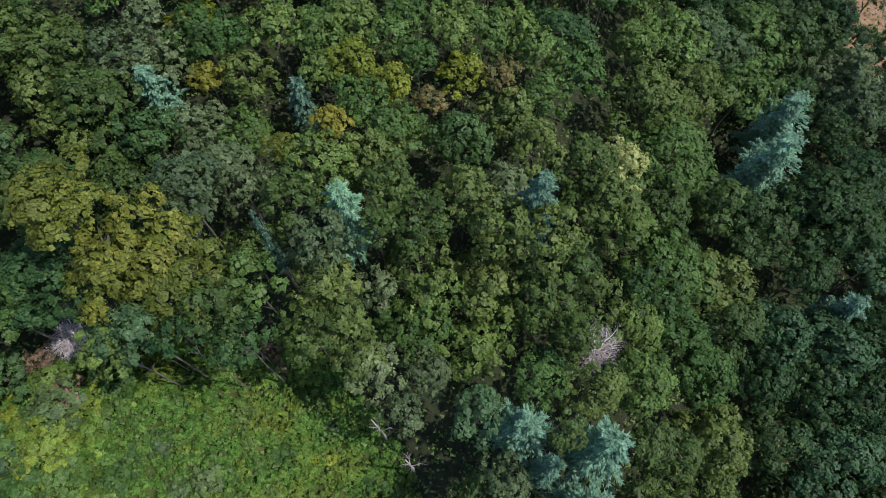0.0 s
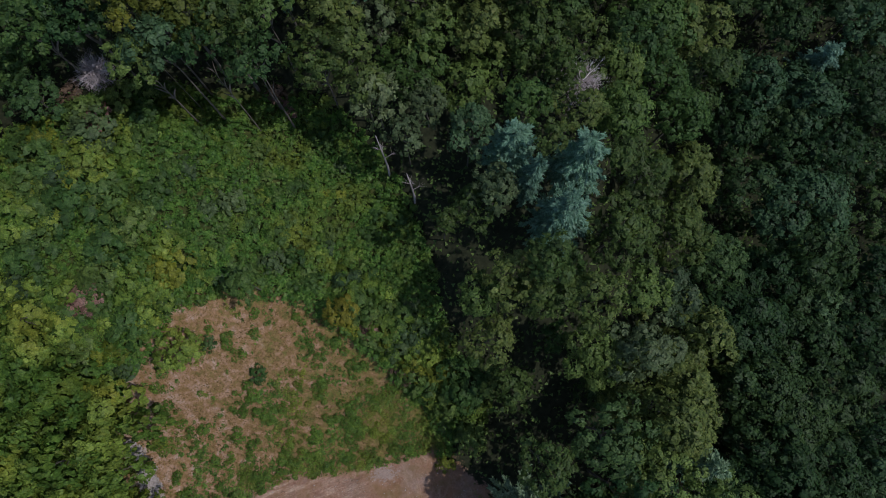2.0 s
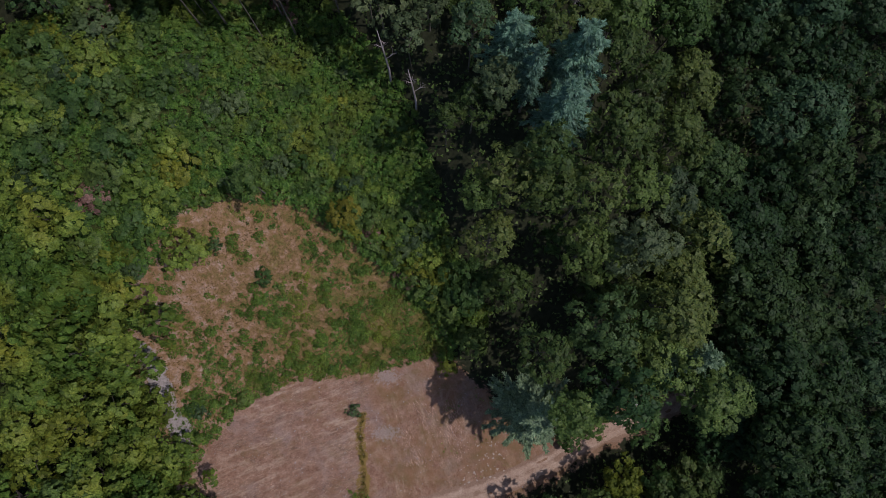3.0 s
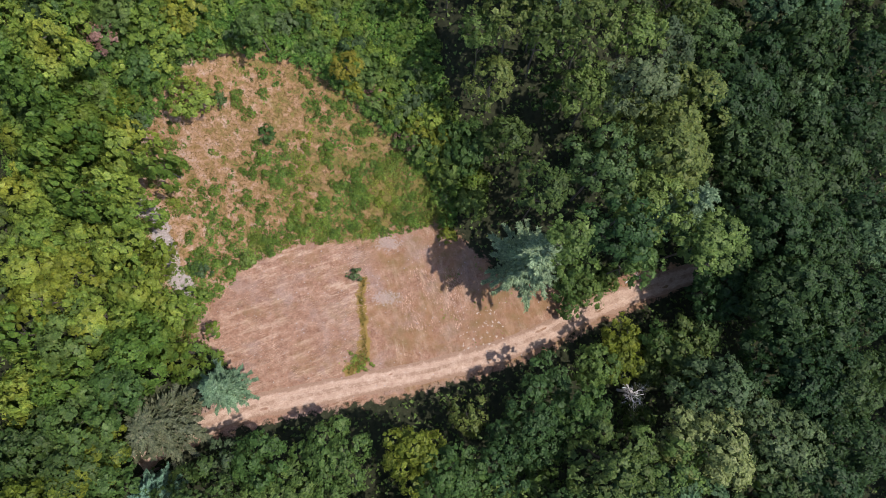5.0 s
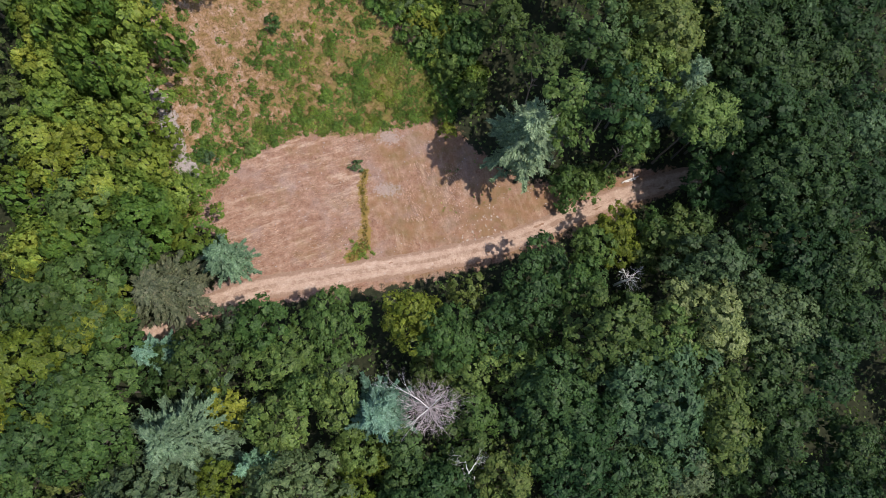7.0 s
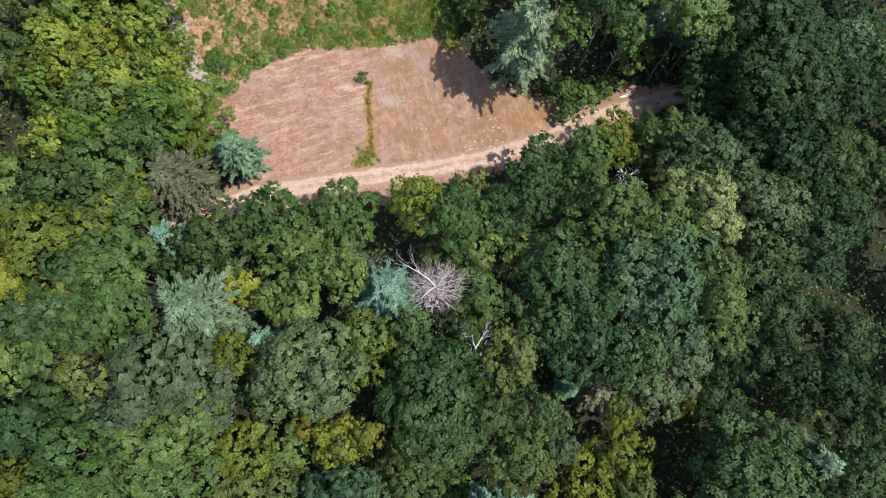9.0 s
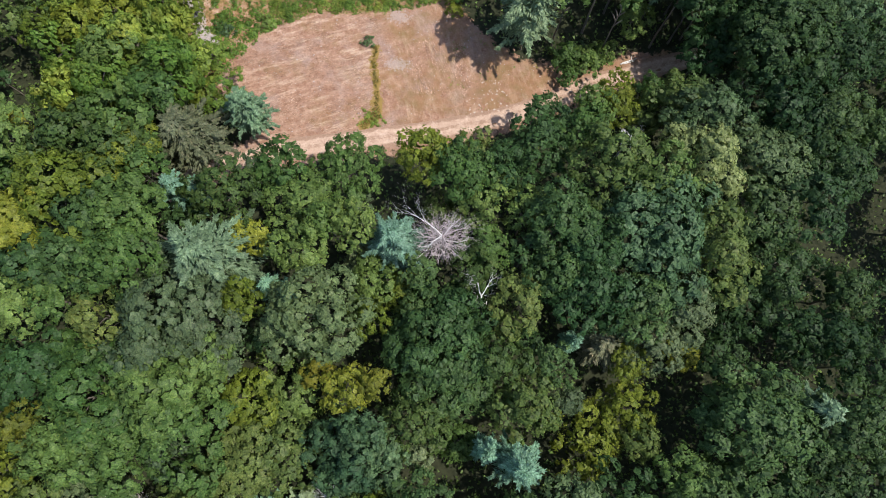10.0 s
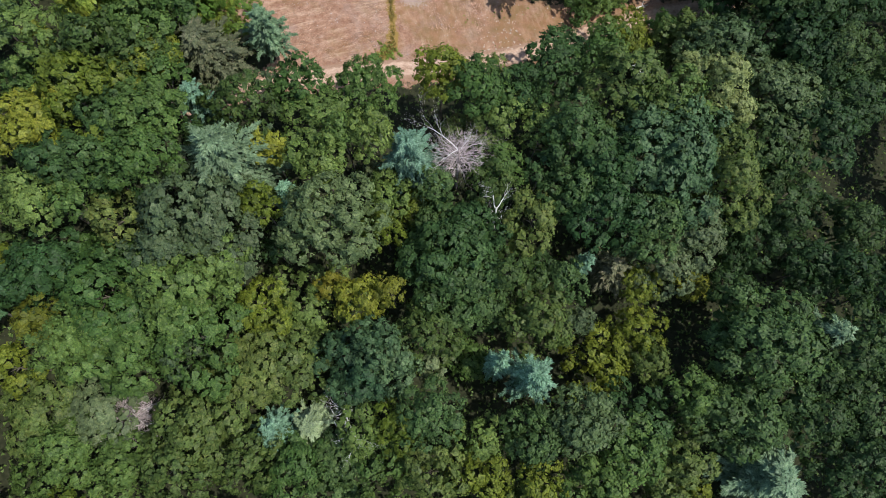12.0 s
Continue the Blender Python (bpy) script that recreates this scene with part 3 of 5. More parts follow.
def pine(x, y, h, r, look_name):
    size = min(PINES, key=lambda s: abs(math.log(s / r)))
    me = pick.choice(PINES[size])
    label = {"blue": "conifer with feathery blue-green boughs", "pale": "tall pine with soft pale green boughs",
             "green": "tall pine with layered soft green boughs", "dull": "conifer with dull brownish-green drooping boughs"}[look_name]
    root = stand("pine_tree", x, y, h, label, "conifer", "woodland conifers")
    s = 1.25 * r / size
    c = child("foliage", me, root, pose(0, 0, h + 0.1, 0, 0, pick.uniform(0, 360)) @ Matrix.Diagonal((s, s, h * 0.9 / (me["deep"] / 0.8), 1)))
    set_material(c, NEEDLE[look_name])
    child("trunk", pick.choice(BEAM), root, Matrix.Diagonal((3.2, 3.2, h, 1)))
    TREES.append((x, y, r))


def limb_paths(r, start, way, length, width, depth, out):
    """A crooked limb and its forks."""
    p, d = Vector(start), Vector(way).normalized()
    path, radii = [tuple(p)], [width]
    for k in range(4):
        d = (d + Vector((r.uniform(-0.3, 0.3), r.uniform(-0.3, 0.3), r.uniform(-0.18, 0.22)))).normalized()
        p = p + d * length / 4
        path.append(tuple(p))
        radii.append(width * (1 - 0.2 * (k + 1)))
        if depth > 0 and k > 0:
            for _ in range(2 if depth > 1 else 3):
                fork = (d + Vector((r.uniform(-0.9, 0.9), r.uniform(-0.9, 0.9), r.uniform(-0.3, 0.6)))).normalized()
                limb_paths(r, p, fork, length * r.uniform(0.45, 0.7), radii[-1] * 0.6, depth - 1, out)
    out.append(tube(path, radii, 5 if width > 0.05 else 3))


def dead(x, y, h, r, look_name, leader=None):
    rnd = random.Random(int(x * 13 + y * 7))
    mat = BARK_DEAD if look_name == "bark" else BARK_WHITE
    label = "dead tree with bare greyish-pink twigs" if look_name == "bark" else "dead tree with bare bleached white limbs"
    root = stand("dead_tree", x, y, h, label, "dead tree", "dead trees")
    v, f = tube([(0, 0, 0), (0.2, 0.1, h * 0.35), (0.1, -0.2, h * 0.68), (0, 0, h * 0.86)], [0.26, 0.22, 0.17, 0.1], 8)
    child("trunk", mesh_of("trunk", v, f, [mat], True), root, Matrix())
    n = 15 if look_name == "bark" else 4
    for k in range(n):
        a = k * 2.4 + rnd.uniform(-0.3, 0.3)
        z = h * rnd.uniform(0.55, 0.86)
        out = []
        limb_paths(rnd, (0, 0, z), (math.cos(a), math.sin(a), rnd.uniform(0.05, 0.5)), r * rnd.uniform(0.7, 1.0), 0.1, 2, out)
        v, f = joined(out)
        child("limb", mesh_of("limb", v, f, [BARK_WHITE if k % 3 == 0 else mat], True), root, Matrix())
    if leader:
        out = []
        way = Vector((*leader, 1.5))
        limb_paths(rnd, (0, 0, h * 0.8), way, way.length, 0.1, 2, out)
        v, f = joined(out)
        child("limb", mesh_of("limb", v, f, [BARK_WHITE], True), root, Matrix())
    m = 1500 if n > 6 else 120
    g = np.random.default_rng(int(abs(x * 10)))
    d = unit(g.normal(size=(m, 3)) + [0, 0, 0.35])
    c = d * (r * g.uniform(0.25, 0.95, m))[:, None] * [1, 1, 0.6] + [0, 0, h * 0.74]
    side = unit(np.cross(d, g.normal(size=(m, 3))))
    v, f = sprays(c, side, g.uniform(0.4, 1.2, m), 0.05, unit(d + 1.2 * g.normal(size=(m, 3))))
    tagged(child("twig", mesh_of("twig", v, f, [mat]), root, Matrix()), kind="stuff")
    TREES.append((x, y, r * 0.6))


def shrub(x, y, r, look_name, label, name="shrub"):
    root = stand(name, x, y, r, label, "shrub", "shrubs in the clearing")
    c = child("foliage", pick.choice(CROWNS[2.2]), root, pose(0, 0, r * 1.15, 0, 0, pick.uniform(0, 360)) @ Matrix.Diagonal((r / 2.2, r / 2.2, r / 2.2 * 0.8, 1)))
    set_material(c, LEAF[look_name])
    child("stem", BEAM[0], root, Matrix.Diagonal((0.8, 0.8, r, 1)))


def stuff(name, cs, ns, size, mat, label, slim=0.7, category="undergrowth"):
    v, f = sprays(cs, ns, size, slim)
    return tagged(new(name, mesh_of(name, v, f, [mat])), label, category, kind="stuff")


build_ground()
build_road()

# ---- trees of the wood ----
broadleaf(-68.2, -73.9, 20.4, 4.1, "mid")
broadleaf(-58.7, -73.0, 20.5, 5.5, "olive")
broadleaf(-52.9, -69.9, 19.4, 5.0, "mid")
pine(-44.2, -70.8, 17.1, 6.8, "dull")
broadleaf(-47.8, -79.3, 18.0, 4.0, "mid")
broadleaf(-51.0, -75.6, 18.0, 4.2, "lime")
pine(-35.0, -65.6, 16.0, 3.9, "green")
broadleaf(-59.2, -83.9, 21.6, 7.1, "lime")
broadleaf(-65.4, -88.1, 21.9, 5.3, "lime")
broadleaf(-54.3, -86.2, 21.4, 3.3, "dark")
broadleaf(-49.0, -86.8, 22.9, 4.5, "mid")
pine(-43.9, -80.6, 17.9, 3.2, "blue")
broadleaf(-36.7, -81.8, 18.9, 4.4, "olive")
pine(-36.9, -92.3, 26.1, 8.0, "pale")
broadleaf(-28.5, -76.4, 15.9, 4.0, "mid")
broadleaf(-25.0, -82.1, 15.8, 4.5, "mid")
broadleaf(-23.7, -91.1, 21.4, 4.0, "mid")
broadleaf(-32.3, -88.5, 17.0, 2.7, "lime")
broadleaf(-17.5, -77.1, 16.4, 5.2, "mid")
broadleaf(-15.7, -86.7, 22.4, 3.3, "mid")
pine(-9.5, -89.3, 24.2, 5.6, "blue")
broadleaf(-4.8, -75.0, 22.4, 4.2, "lime")
broadleaf(-20.3, -86.2, 20.1, 2.7, "mid")
dead(-1.8, -88.6, 23.8, 4.6, "bark", (-4.2, 5.0))
broadleaf(-49.0, -93.1, 23.1, 4.9, "mid")
broadleaf(-56.8, -93.7, 20.6, 4.6, "dark")
broadleaf(-62.1, -93.6, 20.8, 3.7, "dark")
broadleaf(-63.8, -98.8, 18.9, 4.2, "mid")
broadleaf(-59.0, -99.0, 19.2, 3.7, "mid")
broadleaf(-40.7, -100.5, 22.4, 7.7, "grey")
broadleaf(-44.6, -106.2, 20.5, 4.8, "grey")
broadleaf(-31.9, -98.9, 19.7, 2.8, "lime")
pine(-27.8, -96.8, 21.1, 2.4, "blue")
broadleaf(-20.6, -101.4, 25.3, 6.3, "sage")
broadleaf(-12.7, -95.0, 16.4, 3.6, "mid")
broadleaf(-8.2, -96.7, 14.7, 3.1, "lime")
broadleaf(-13.4, -100.9, 17.3, 3.0, "lime")
broadleaf(-5.4, -94.1, 20.1, 2.6, "dark")
broadleaf(-4.9, -99.7, 18.3, 4.4, "dark")
broadleaf(-53.1, -112.9, 18.1, 6.7, "mid")
broadleaf(-43.4, -111.1, 20.0, 6.4, "mid")
broadleaf(-41.2, -118.2, 17.6, 6.5, "mid")
broadleaf(-51.1, -120.0, 17.1, 6.6, "mid")
broadleaf(-57.6, -119.4, 17.9, 4.5, "mid")
broadleaf(-36.7, -109.1, 19.7, 3.8, "mid")
broadleaf(-61.9, -117.0, 16.6, 3.1, "yellow")
broadleaf(-63.8, -109.8, 17.0, 5.1, "dark")
broadleaf(-42.5, -122.1, 14.4, 3.1, "grey")
broadleaf(-32.6, -113.2, 13.3, 3.7, "lime")
broadleaf(-33.5, -121.8, 12.0, 5.7, "olive")
broadleaf(-27.4, -121.6, 10.9, 4.9, "olive")
broadleaf(-26.1, -111.6, 9.6, 5.2, "mid")
broadleaf(-21.4, -110.0, 12.3, 2.2, "yellow")
broadleaf(-16.5, -112.1, 16.2, 3.4, "lime")
broadleaf(-12.1, -110.9, 18.3, 2.1, "yellow")
broadleaf(-19.1, -120.6, 12.7, 3.7, "teal")
broadleaf(-14.0, -118.3, 18.2, 3.5, "teal")
broadleaf(-11.0, -122.4, 17.2, 3.5, "teal")
broadleaf(-18.1, -125.7, 12.1, 3.1, "teal")
broadleaf(-14.5, -123.2, 15.1, 3.9, "teal")
broadleaf(-2.7, -105.1, 20.9, 6.8, "dark")
broadleaf(-6.0, -117.2, 17.9, 4.1, "olive")
pine(-29.7, -132.2, 10.9, 3.6, "blue")
pine(-24.5, -131.3, 10.0, 3.7, "pale")
dead(-18.9, -129.0, 12.5, 3.4, "white", (2.8, -6.2))
dead(-50.6, -130.4, 7.8, 4.0, "bark")
broadleaf(-55.8, -129.6, 10.0, 5.2, "grey")
broadleaf(-39.2, -131.7, 14.8, 5.2, "olive")
broadleaf(-63.6, -128.9, 10.2, 5.3, "olive")
broadleaf(-60.3, -135.2, 10.3, 5.7, "mid")
broadleaf(-51.2, -137.4, 11.5, 4.6, "mid")
broadleaf(-43.1, -137.3, 12.9, 4.5, "olive")
broadleaf(-33.2, -135.8, 12.2, 4.4, "olive")
broadleaf(-26.1, -137.5, 10.4, 4.9, "mid")
broadleaf(-19.4, -137.5, 11.1, 4.4, "dark")
broadleaf(-10.8, -131.5, 15.7, 3.6, "lime")
broadleaf(-5.3, -129.7, 18.4, 4.2, "dark")
broadleaf(-12.4, -137.3, 13.5, 4.4, "mid")
broadleaf(-5.6, -137.9, 16.4, 3.9, "olive")
broadleaf(-65.9, -123.3, 13.4, 3.3, "lime")
broadleaf(8.2, -77.3, 22.6, 4.2, "dark")
broadleaf(1.6, -77.5, 23.9, 4.1, "mid")
broadleaf(15.0, -72.3, 19.9, 5.7, "dark")
broadleaf(17.8, -65.6, 15.5, 3.8, "dark")
broadleaf(25.4, -77.0, 28.1, 5.3, "olive")
broadleaf(22.8, -68.8, 21.9, 3.5, "mid")
broadleaf(31.7, -61.1, 12.6, 3.1, "lime")
broadleaf(41.1, -60.3, 16.6, 4.8, "olive")
broadleaf(44.4, -66.0, 22.9, 5.4, "sage")
broadleaf(41.7, -74.4, 26.7, 5.7, "cream")
broadleaf(33.6, -77.5, 26.3, 4.7, "mid")
broadleaf(54.8, -73.7, 24.0, 6.4, "sage")
# eastern trees set to deep carry their shaded look in the leaf colour
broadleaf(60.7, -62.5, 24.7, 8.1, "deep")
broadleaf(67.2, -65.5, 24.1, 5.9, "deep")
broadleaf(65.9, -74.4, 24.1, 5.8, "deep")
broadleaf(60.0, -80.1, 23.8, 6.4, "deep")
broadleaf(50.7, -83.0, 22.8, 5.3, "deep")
broadleaf(32.0, -87.5, 26.0, 8.7, "teal")
broadleaf(21.8, -90.4, 26.6, 4.1, "dark")
broadleaf(16.8, -86.1, 27.0, 4.5, "dark")
broadleaf(12.0, -83.7, 21.8, 3.2, "mid")
broadleaf(5.0, -81.8, 21.8, 4.1, "mid")
broadleaf(4.6, -89.4, 19.7, 3.6, "mid")
broadleaf(3.6, -94.2, 21.0, 3.3, "olive")
broadleaf(12.1, -89.9, 19.9, 2.6, "dark")
broadleaf(16.2, -93.6, 23.4, 4.5, "dark")
broadleaf(20.8, -97.0, 23.2, 5.0, "dark")
broadleaf(10.4, -98.6, 21.3, 4.0, "olive")
broadleaf(0.4, -100.4, 20.6, 4.7, "dark")
broadleaf(30.6, -99.0, 21.8, 5.2, "dark")
broadleaf(38.0, -98.2, 20.2, 4.7, "grey")
broadleaf(44.0, -91.1, 24.5, 5.5, "olive")
broadleaf(56.5, -90.9, 17.3, 6.0, "deep")
broadleaf(53.4, -96.8, 13.1, 5.7, "deep")
broadleaf(70.6, -96.0, 18.0, 4.6, "deep")
broadleaf(43.0, -86.6, 25.8, 3.5, "olive")
dead(4.2, -97.9, 23.0, 3.2, "white", (-2.0, 3.2))
broadleaf(-0.8, -110.9, 18.2, 6.0, "dark")
broadleaf(6.3, -107.2, 19.7, 4.3, "olive")
broadleaf(11.6, -114.2, 19.8, 4.8, "olive")
broadleaf(15.6, -108.4, 18.5, 3.6, "dark")
pine(25.4, -104.4, 13.9, 4.0, "dull")
pine(19.7, -104.3, 17.5, 1.8, "blue")
broadleaf(33.6, -104.1, 17.1, 4.4, "grey")
broadleaf(29.3, -107.6, 13.6, 3.2, "lime")
broadleaf(29.3, -115.6, 12.1, 4.4, "lime")
broadleaf(22.1, -121.4, 12.2, 4.9, "lime")
broadleaf(30.7, -120.4, 13.1, 3.7, "olive")
pine(9.9, -123.5, 24.7, 4.0, "blue")
pine(4.8, -121.3, 20.7, 2.5, "blue")
broadleaf(49.1, -118.8, 24.4, 9.3, "dark")
pine(59.1, -115.9, 24.4, 4.6, "green")
broadleaf(64.0, -118.5, 24.8, 5.3, "deep")
broadleaf(56.7, -127.3, 22.5, 5.9, "deep")
broadleaf(45.4, -129.7, 20.4, 4.9, "dark")
broadleaf(64.0, -127.2, 23.3, 5.1, "deep")
broadleaf(40.1, -128.4, 18.5, 4.9, "dark")
broadleaf(27.0, -130.3, 17.4, 5.4, "dark")
broadleaf(36.9, -125.8, 17.3, 3.7, "mid")
broadleaf(17.8, -129.9, 22.6, 4.7, "sage")
broadleaf(10.5, -132.1, 19.1, 4.5, "dark")
broadleaf(23.4, -135.2, 20.0, 4.9, "mid")
broadleaf(19.8, -139.3, 19.6, 4.5, "mid")
broadleaf(33.0, -137.1, 17.9, 4.7, "olive")
broadleaf(11.4, -139.5, 17.4, 3.4, "lime")
broadleaf(2.1, -139.6, 15.2, 4.2, "lime")
broadleaf(2.1, -133.1, 14.9, 3.5, "mid")
pine(48.5, -138.5, 20.9, 7.5, "green")
broadleaf(61.4, -135.9, 22.4, 5.3, "deep")
broadleaf(65.9, -104.5, 18.5, 5.6, "deep")
broadleaf(70.8, -108.4, 20.0, 4.5, "deep")
broadleaf(60.7, -103.4, 16.7, 4.9, "deep")
broadleaf(-58.7, -15.4, 11.9, 4.8, "thicket")
broadleaf(-60.6, -19.2, 13.3, 4.3, "thicket")
broadleaf(-57.0, -24.9, 15.0, 4.3, "thicket")
broadleaf(-59.7, -30.1, 18.4, 3.8, "thicket")
broadleaf(-51.0, -27.7, 12.2, 4.0, "thicket")
broadleaf(-41.3, -19.2, 6.0, 3.3, "thicket")
broadleaf(-45.4, -30.3, 13.1, 2.6, "thicket")
broadleaf(-52.0, -33.6, 14.6, 4.0, "thicket")
broadleaf(-55.5, -35.2, 18.1, 3.6, "thicket")
broadleaf(-63.5, -34.8, 14.5, 4.5, "thicket")
broadleaf(-50.3, -37.6, 13.5, 3.4, "thicket")
broadleaf(-63.1, -40.4, 12.6, 4.2, "thicket")
broadleaf(-57.5, -42.8, 12.0, 3.6, "thicket")
broadleaf(-65.2, -46.6, 12.8, 4.8, "thicket")
broadleaf(-52.0, -43.7, 13.1, 4.3, "thicket")
broadleaf(-48.6, -44.7, 6.0, 3.3, "lime")
broadleaf(-58.7, -47.3, 12.5, 3.7, "lime")
broadleaf(-49.0, -49.9, 13.6, 4.6, "thicket")
broadleaf(-54.0, -54.4, 14.8, 4.6, "thicket")
broadleaf(-63.2, -51.8, 12.6, 4.2, "lime")
broadleaf(-47.3, -54.1, 7.0, 3.7, "thicket")
broadleaf(-43.6, -52.2, 5.0, 2.8, "thicket")
broadleaf(-64.6, -57.0, 14.0, 4.0, "thicket")
broadleaf(-43.1, -60.1, 7.0, 4.4, "thicket")
broadleaf(-47.9, -59.5, 16.2, 4.8, "thicket")
broadleaf(-56.0, -58.6, 16.8, 4.7, "mid")
broadleaf(-56.1, -64.3, 19.2, 4.5, "thicket")
broadleaf(-48.8, -66.0, 17.9, 3.9, "mid")
broadleaf(-61.7, -65.1, 18.3, 4.3, "thicket")
broadleaf(-52.8, -76.1, 19.6, 4.7, "olive")
broadleaf(5.2, -11.5, 20.0, 2.8, "mid")
broadleaf(7.3, -17.6, 18.0, 3.4, "olive")
broadleaf(4.4, -24.2, 7.6, 4.2, "mid")
broadleaf(5.2, -33.9, 7.0, 2.7, "mid")
broadleaf(1.6, -28.0, 6.0, 2.1, "mid")
broadleaf(10.5, -24.6, 14.3, 3.3, "olive")
broadleaf(14.7, -35.4, 30.3, 3.2, "olive")
broadleaf(17.6, -43.4, 35.1, 2.6, "mid")
broadleaf(23.3, -19.1, 22.7, 4.3, "mid")
broadleaf(29.5, -19.2, 29.1, 4.3, "grey")
broadleaf(36.2, -10.2, 24.9, 3.1, "grey")
broadleaf(14.5, -11.3, 24.1, 3.6, "olive")
broadleaf(21.1, -12.1, 27.1, 3.5, "olive")
broadleaf(29.5, -10.2, 24.7, 3.7, "mid")
broadleaf(46.9, -3.4, 22.1, 4.4, "dark")
broadleaf(35.0, -28.1, 28.9, 7.8, "olive")
broadleaf(24.0, -31.6, 31.5, 4.4, "dark")
broadleaf(31.7, -36.0, 31.0, 4.4, "mid")
broadleaf(26.9, -40.6, 32.2, 4.7, "dark")
pine(40.1, -36.1, 31.6, 3.9, "green")
broadleaf(41.4, -42.5, 29.8, 4.5, "mid")
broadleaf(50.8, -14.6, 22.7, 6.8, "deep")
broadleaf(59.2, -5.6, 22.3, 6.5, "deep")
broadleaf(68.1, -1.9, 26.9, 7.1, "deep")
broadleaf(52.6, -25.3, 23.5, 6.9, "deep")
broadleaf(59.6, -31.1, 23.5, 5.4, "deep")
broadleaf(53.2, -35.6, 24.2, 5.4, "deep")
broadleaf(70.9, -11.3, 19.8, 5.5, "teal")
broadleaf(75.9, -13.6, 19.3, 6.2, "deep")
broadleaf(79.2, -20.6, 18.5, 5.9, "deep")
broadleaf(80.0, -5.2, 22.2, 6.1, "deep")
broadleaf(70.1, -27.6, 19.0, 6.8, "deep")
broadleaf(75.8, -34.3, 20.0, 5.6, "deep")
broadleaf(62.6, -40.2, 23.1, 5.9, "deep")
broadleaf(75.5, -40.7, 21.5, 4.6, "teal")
broadleaf(26.5, -48.8, 5.0, 2.7, "mid")
broadleaf(22.9, -51.9, 4.0, 1.8, "mid")
broadleaf(31.2, -46.4, 5.0, 2.3, "mid")
broadleaf(22.1, -47.9, 6.0, 2.4, "mid")
broadleaf(30.3, -45.6, 26.8, 3.2, "mid")
broadleaf(59.6, -51.1, 26.7, 7.7, "deep")
dead(32.6, -67.1, 14.4, 2.4, "white")
broadleaf(71.0, -51.7, 22.4, 5.8, "deep")
broadleaf(30.8, -57.6, 12.9, 3.0, "lime")
broadleaf(25.0, -62.3, 16.0, 3.6, "mid")
dead(-51.8, 21.4, 8.3, 2.9, "bark")
broadleaf(-54.2, 36.9, 21.9, 5.2, "olive")
broadleaf(-44.0, 30.8, 39.3, 5.0, "golden")
broadleaf(-37.5, 28.0, 37.8, 5.1, "golden")
broadleaf(-31.8, 25.4, 35.5, 5.4, "golden")
broadleaf(-39.4, 24.1, 36.6, 3.2, "golden")
broadleaf(-27.7, 21.9, 34.2, 2.9, "olive")
broadleaf(-49.6, 24.5, 25.7, 5.1, "dark")
broadleaf(-52.9, 21.0, 23.2, 3.7, "mid")
broadleaf(-36.1, 18.7, 32.1, 3.6, "teal")
broadleaf(-39.2, 19.7, 32.1, 1.4, "yellow")
broadleaf(-34.0, 36.9, 28.5, 4.4, "grey")
broadleaf(-29.4, 42.8, 19.9, 4.2, "grey")
broadleaf(-23.1, 45.2, 20.9, 1.7, "yellow")
broadleaf(-20.3, 36.5, 25.7, 2.6, "olive")
broadleaf(-17.3, 43.1, 22.6, 4.5, "mid")
pine(-13.6, 36.6, 26.3, 3.7, "blue")
pine(-23.7, 32.9, 27.5, 1.1, "blue")
broadleaf(-11.3, 45.3, 21.5, 4.6, "olive")
broadleaf(-8.0, 40.8, 22.3, 3.4, "olive")
broadleaf(-4.0, 37.4, 21.3, 3.4, "olive")
broadleaf(-4.1, 32.9, 15.7, 3.9, "olive")
broadleaf(-9.4, 34.7, 22.5, 2.3, "olive")
broadleaf(-16.6, 31.4, 24.8, 3.7, "grey")
broadleaf(-24.0, 25.9, 30.5, 3.4, "mid")
broadleaf(-15.5, 27.8, 21.6, 3.7, "olive")
broadleaf(-17.6, 21.5, 24.2, 3.2, "olive")
broadleaf(-13.1, 22.9, 22.2, 2.9, "olive")
broadleaf(-9.7, 28.4, 16.8, 2.2, "grey")
broadleaf(-5.8, 25.3, 10.1, 4.6, "mid")
broadleaf(-2.0, 29.1, 12.1, 3.8, "mid")
broadleaf(-11.7, 19.4, 20.0, 3.0, "olive")
broadleaf(-9.9, 18.0, 17.8, 3.5, "grey")
broadleaf(-2.3, 18.0, 12.6, 3.1, "grey")
broadleaf(-25.6, 19.1, 30.7, 3.4, "dark")
broadleaf(-30.9, 17.8, 33.0, 2.2, "dark")
broadleaf(-39.0, 16.9, 26.7, 3.0, "mid")
broadleaf(-5.4, 12.1, 17.7, 2.3, "grey")
broadleaf(2.4, 42.0, 20.5, 3.5, "olive")
pine(12.5, 40.1, 27.3, 3.5, "blue")
broadleaf(6.5, 36.4, 21.1, 3.9, "olive")
broadleaf(13.9, 36.2, 22.4, 3.9, "olive")
broadleaf(6.1, 31.8, 13.8, 4.7, "olive")
broadleaf(13.9, 29.5, 14.9, 4.7, "olive")
broadleaf(22.1, 49.7, 20.0, 4.4, "olive")
broadleaf(27.6, 52.6, 19.7, 4.1, "cream")
broadleaf(24.3, 44.4, 18.5, 5.1, "olive")
broadleaf(22.2, 29.9, 15.7, 3.4, "olive")
broadleaf(28.5, 42.2, 18.2, 3.1, "mid")
broadleaf(35.6, 48.5, 19.4, 4.9, "olive")
broadleaf(37.8, 56.5, 22.3, 6.1, "mid")
broadleaf(47.5, 51.5, 23.4, 5.2, "olive")
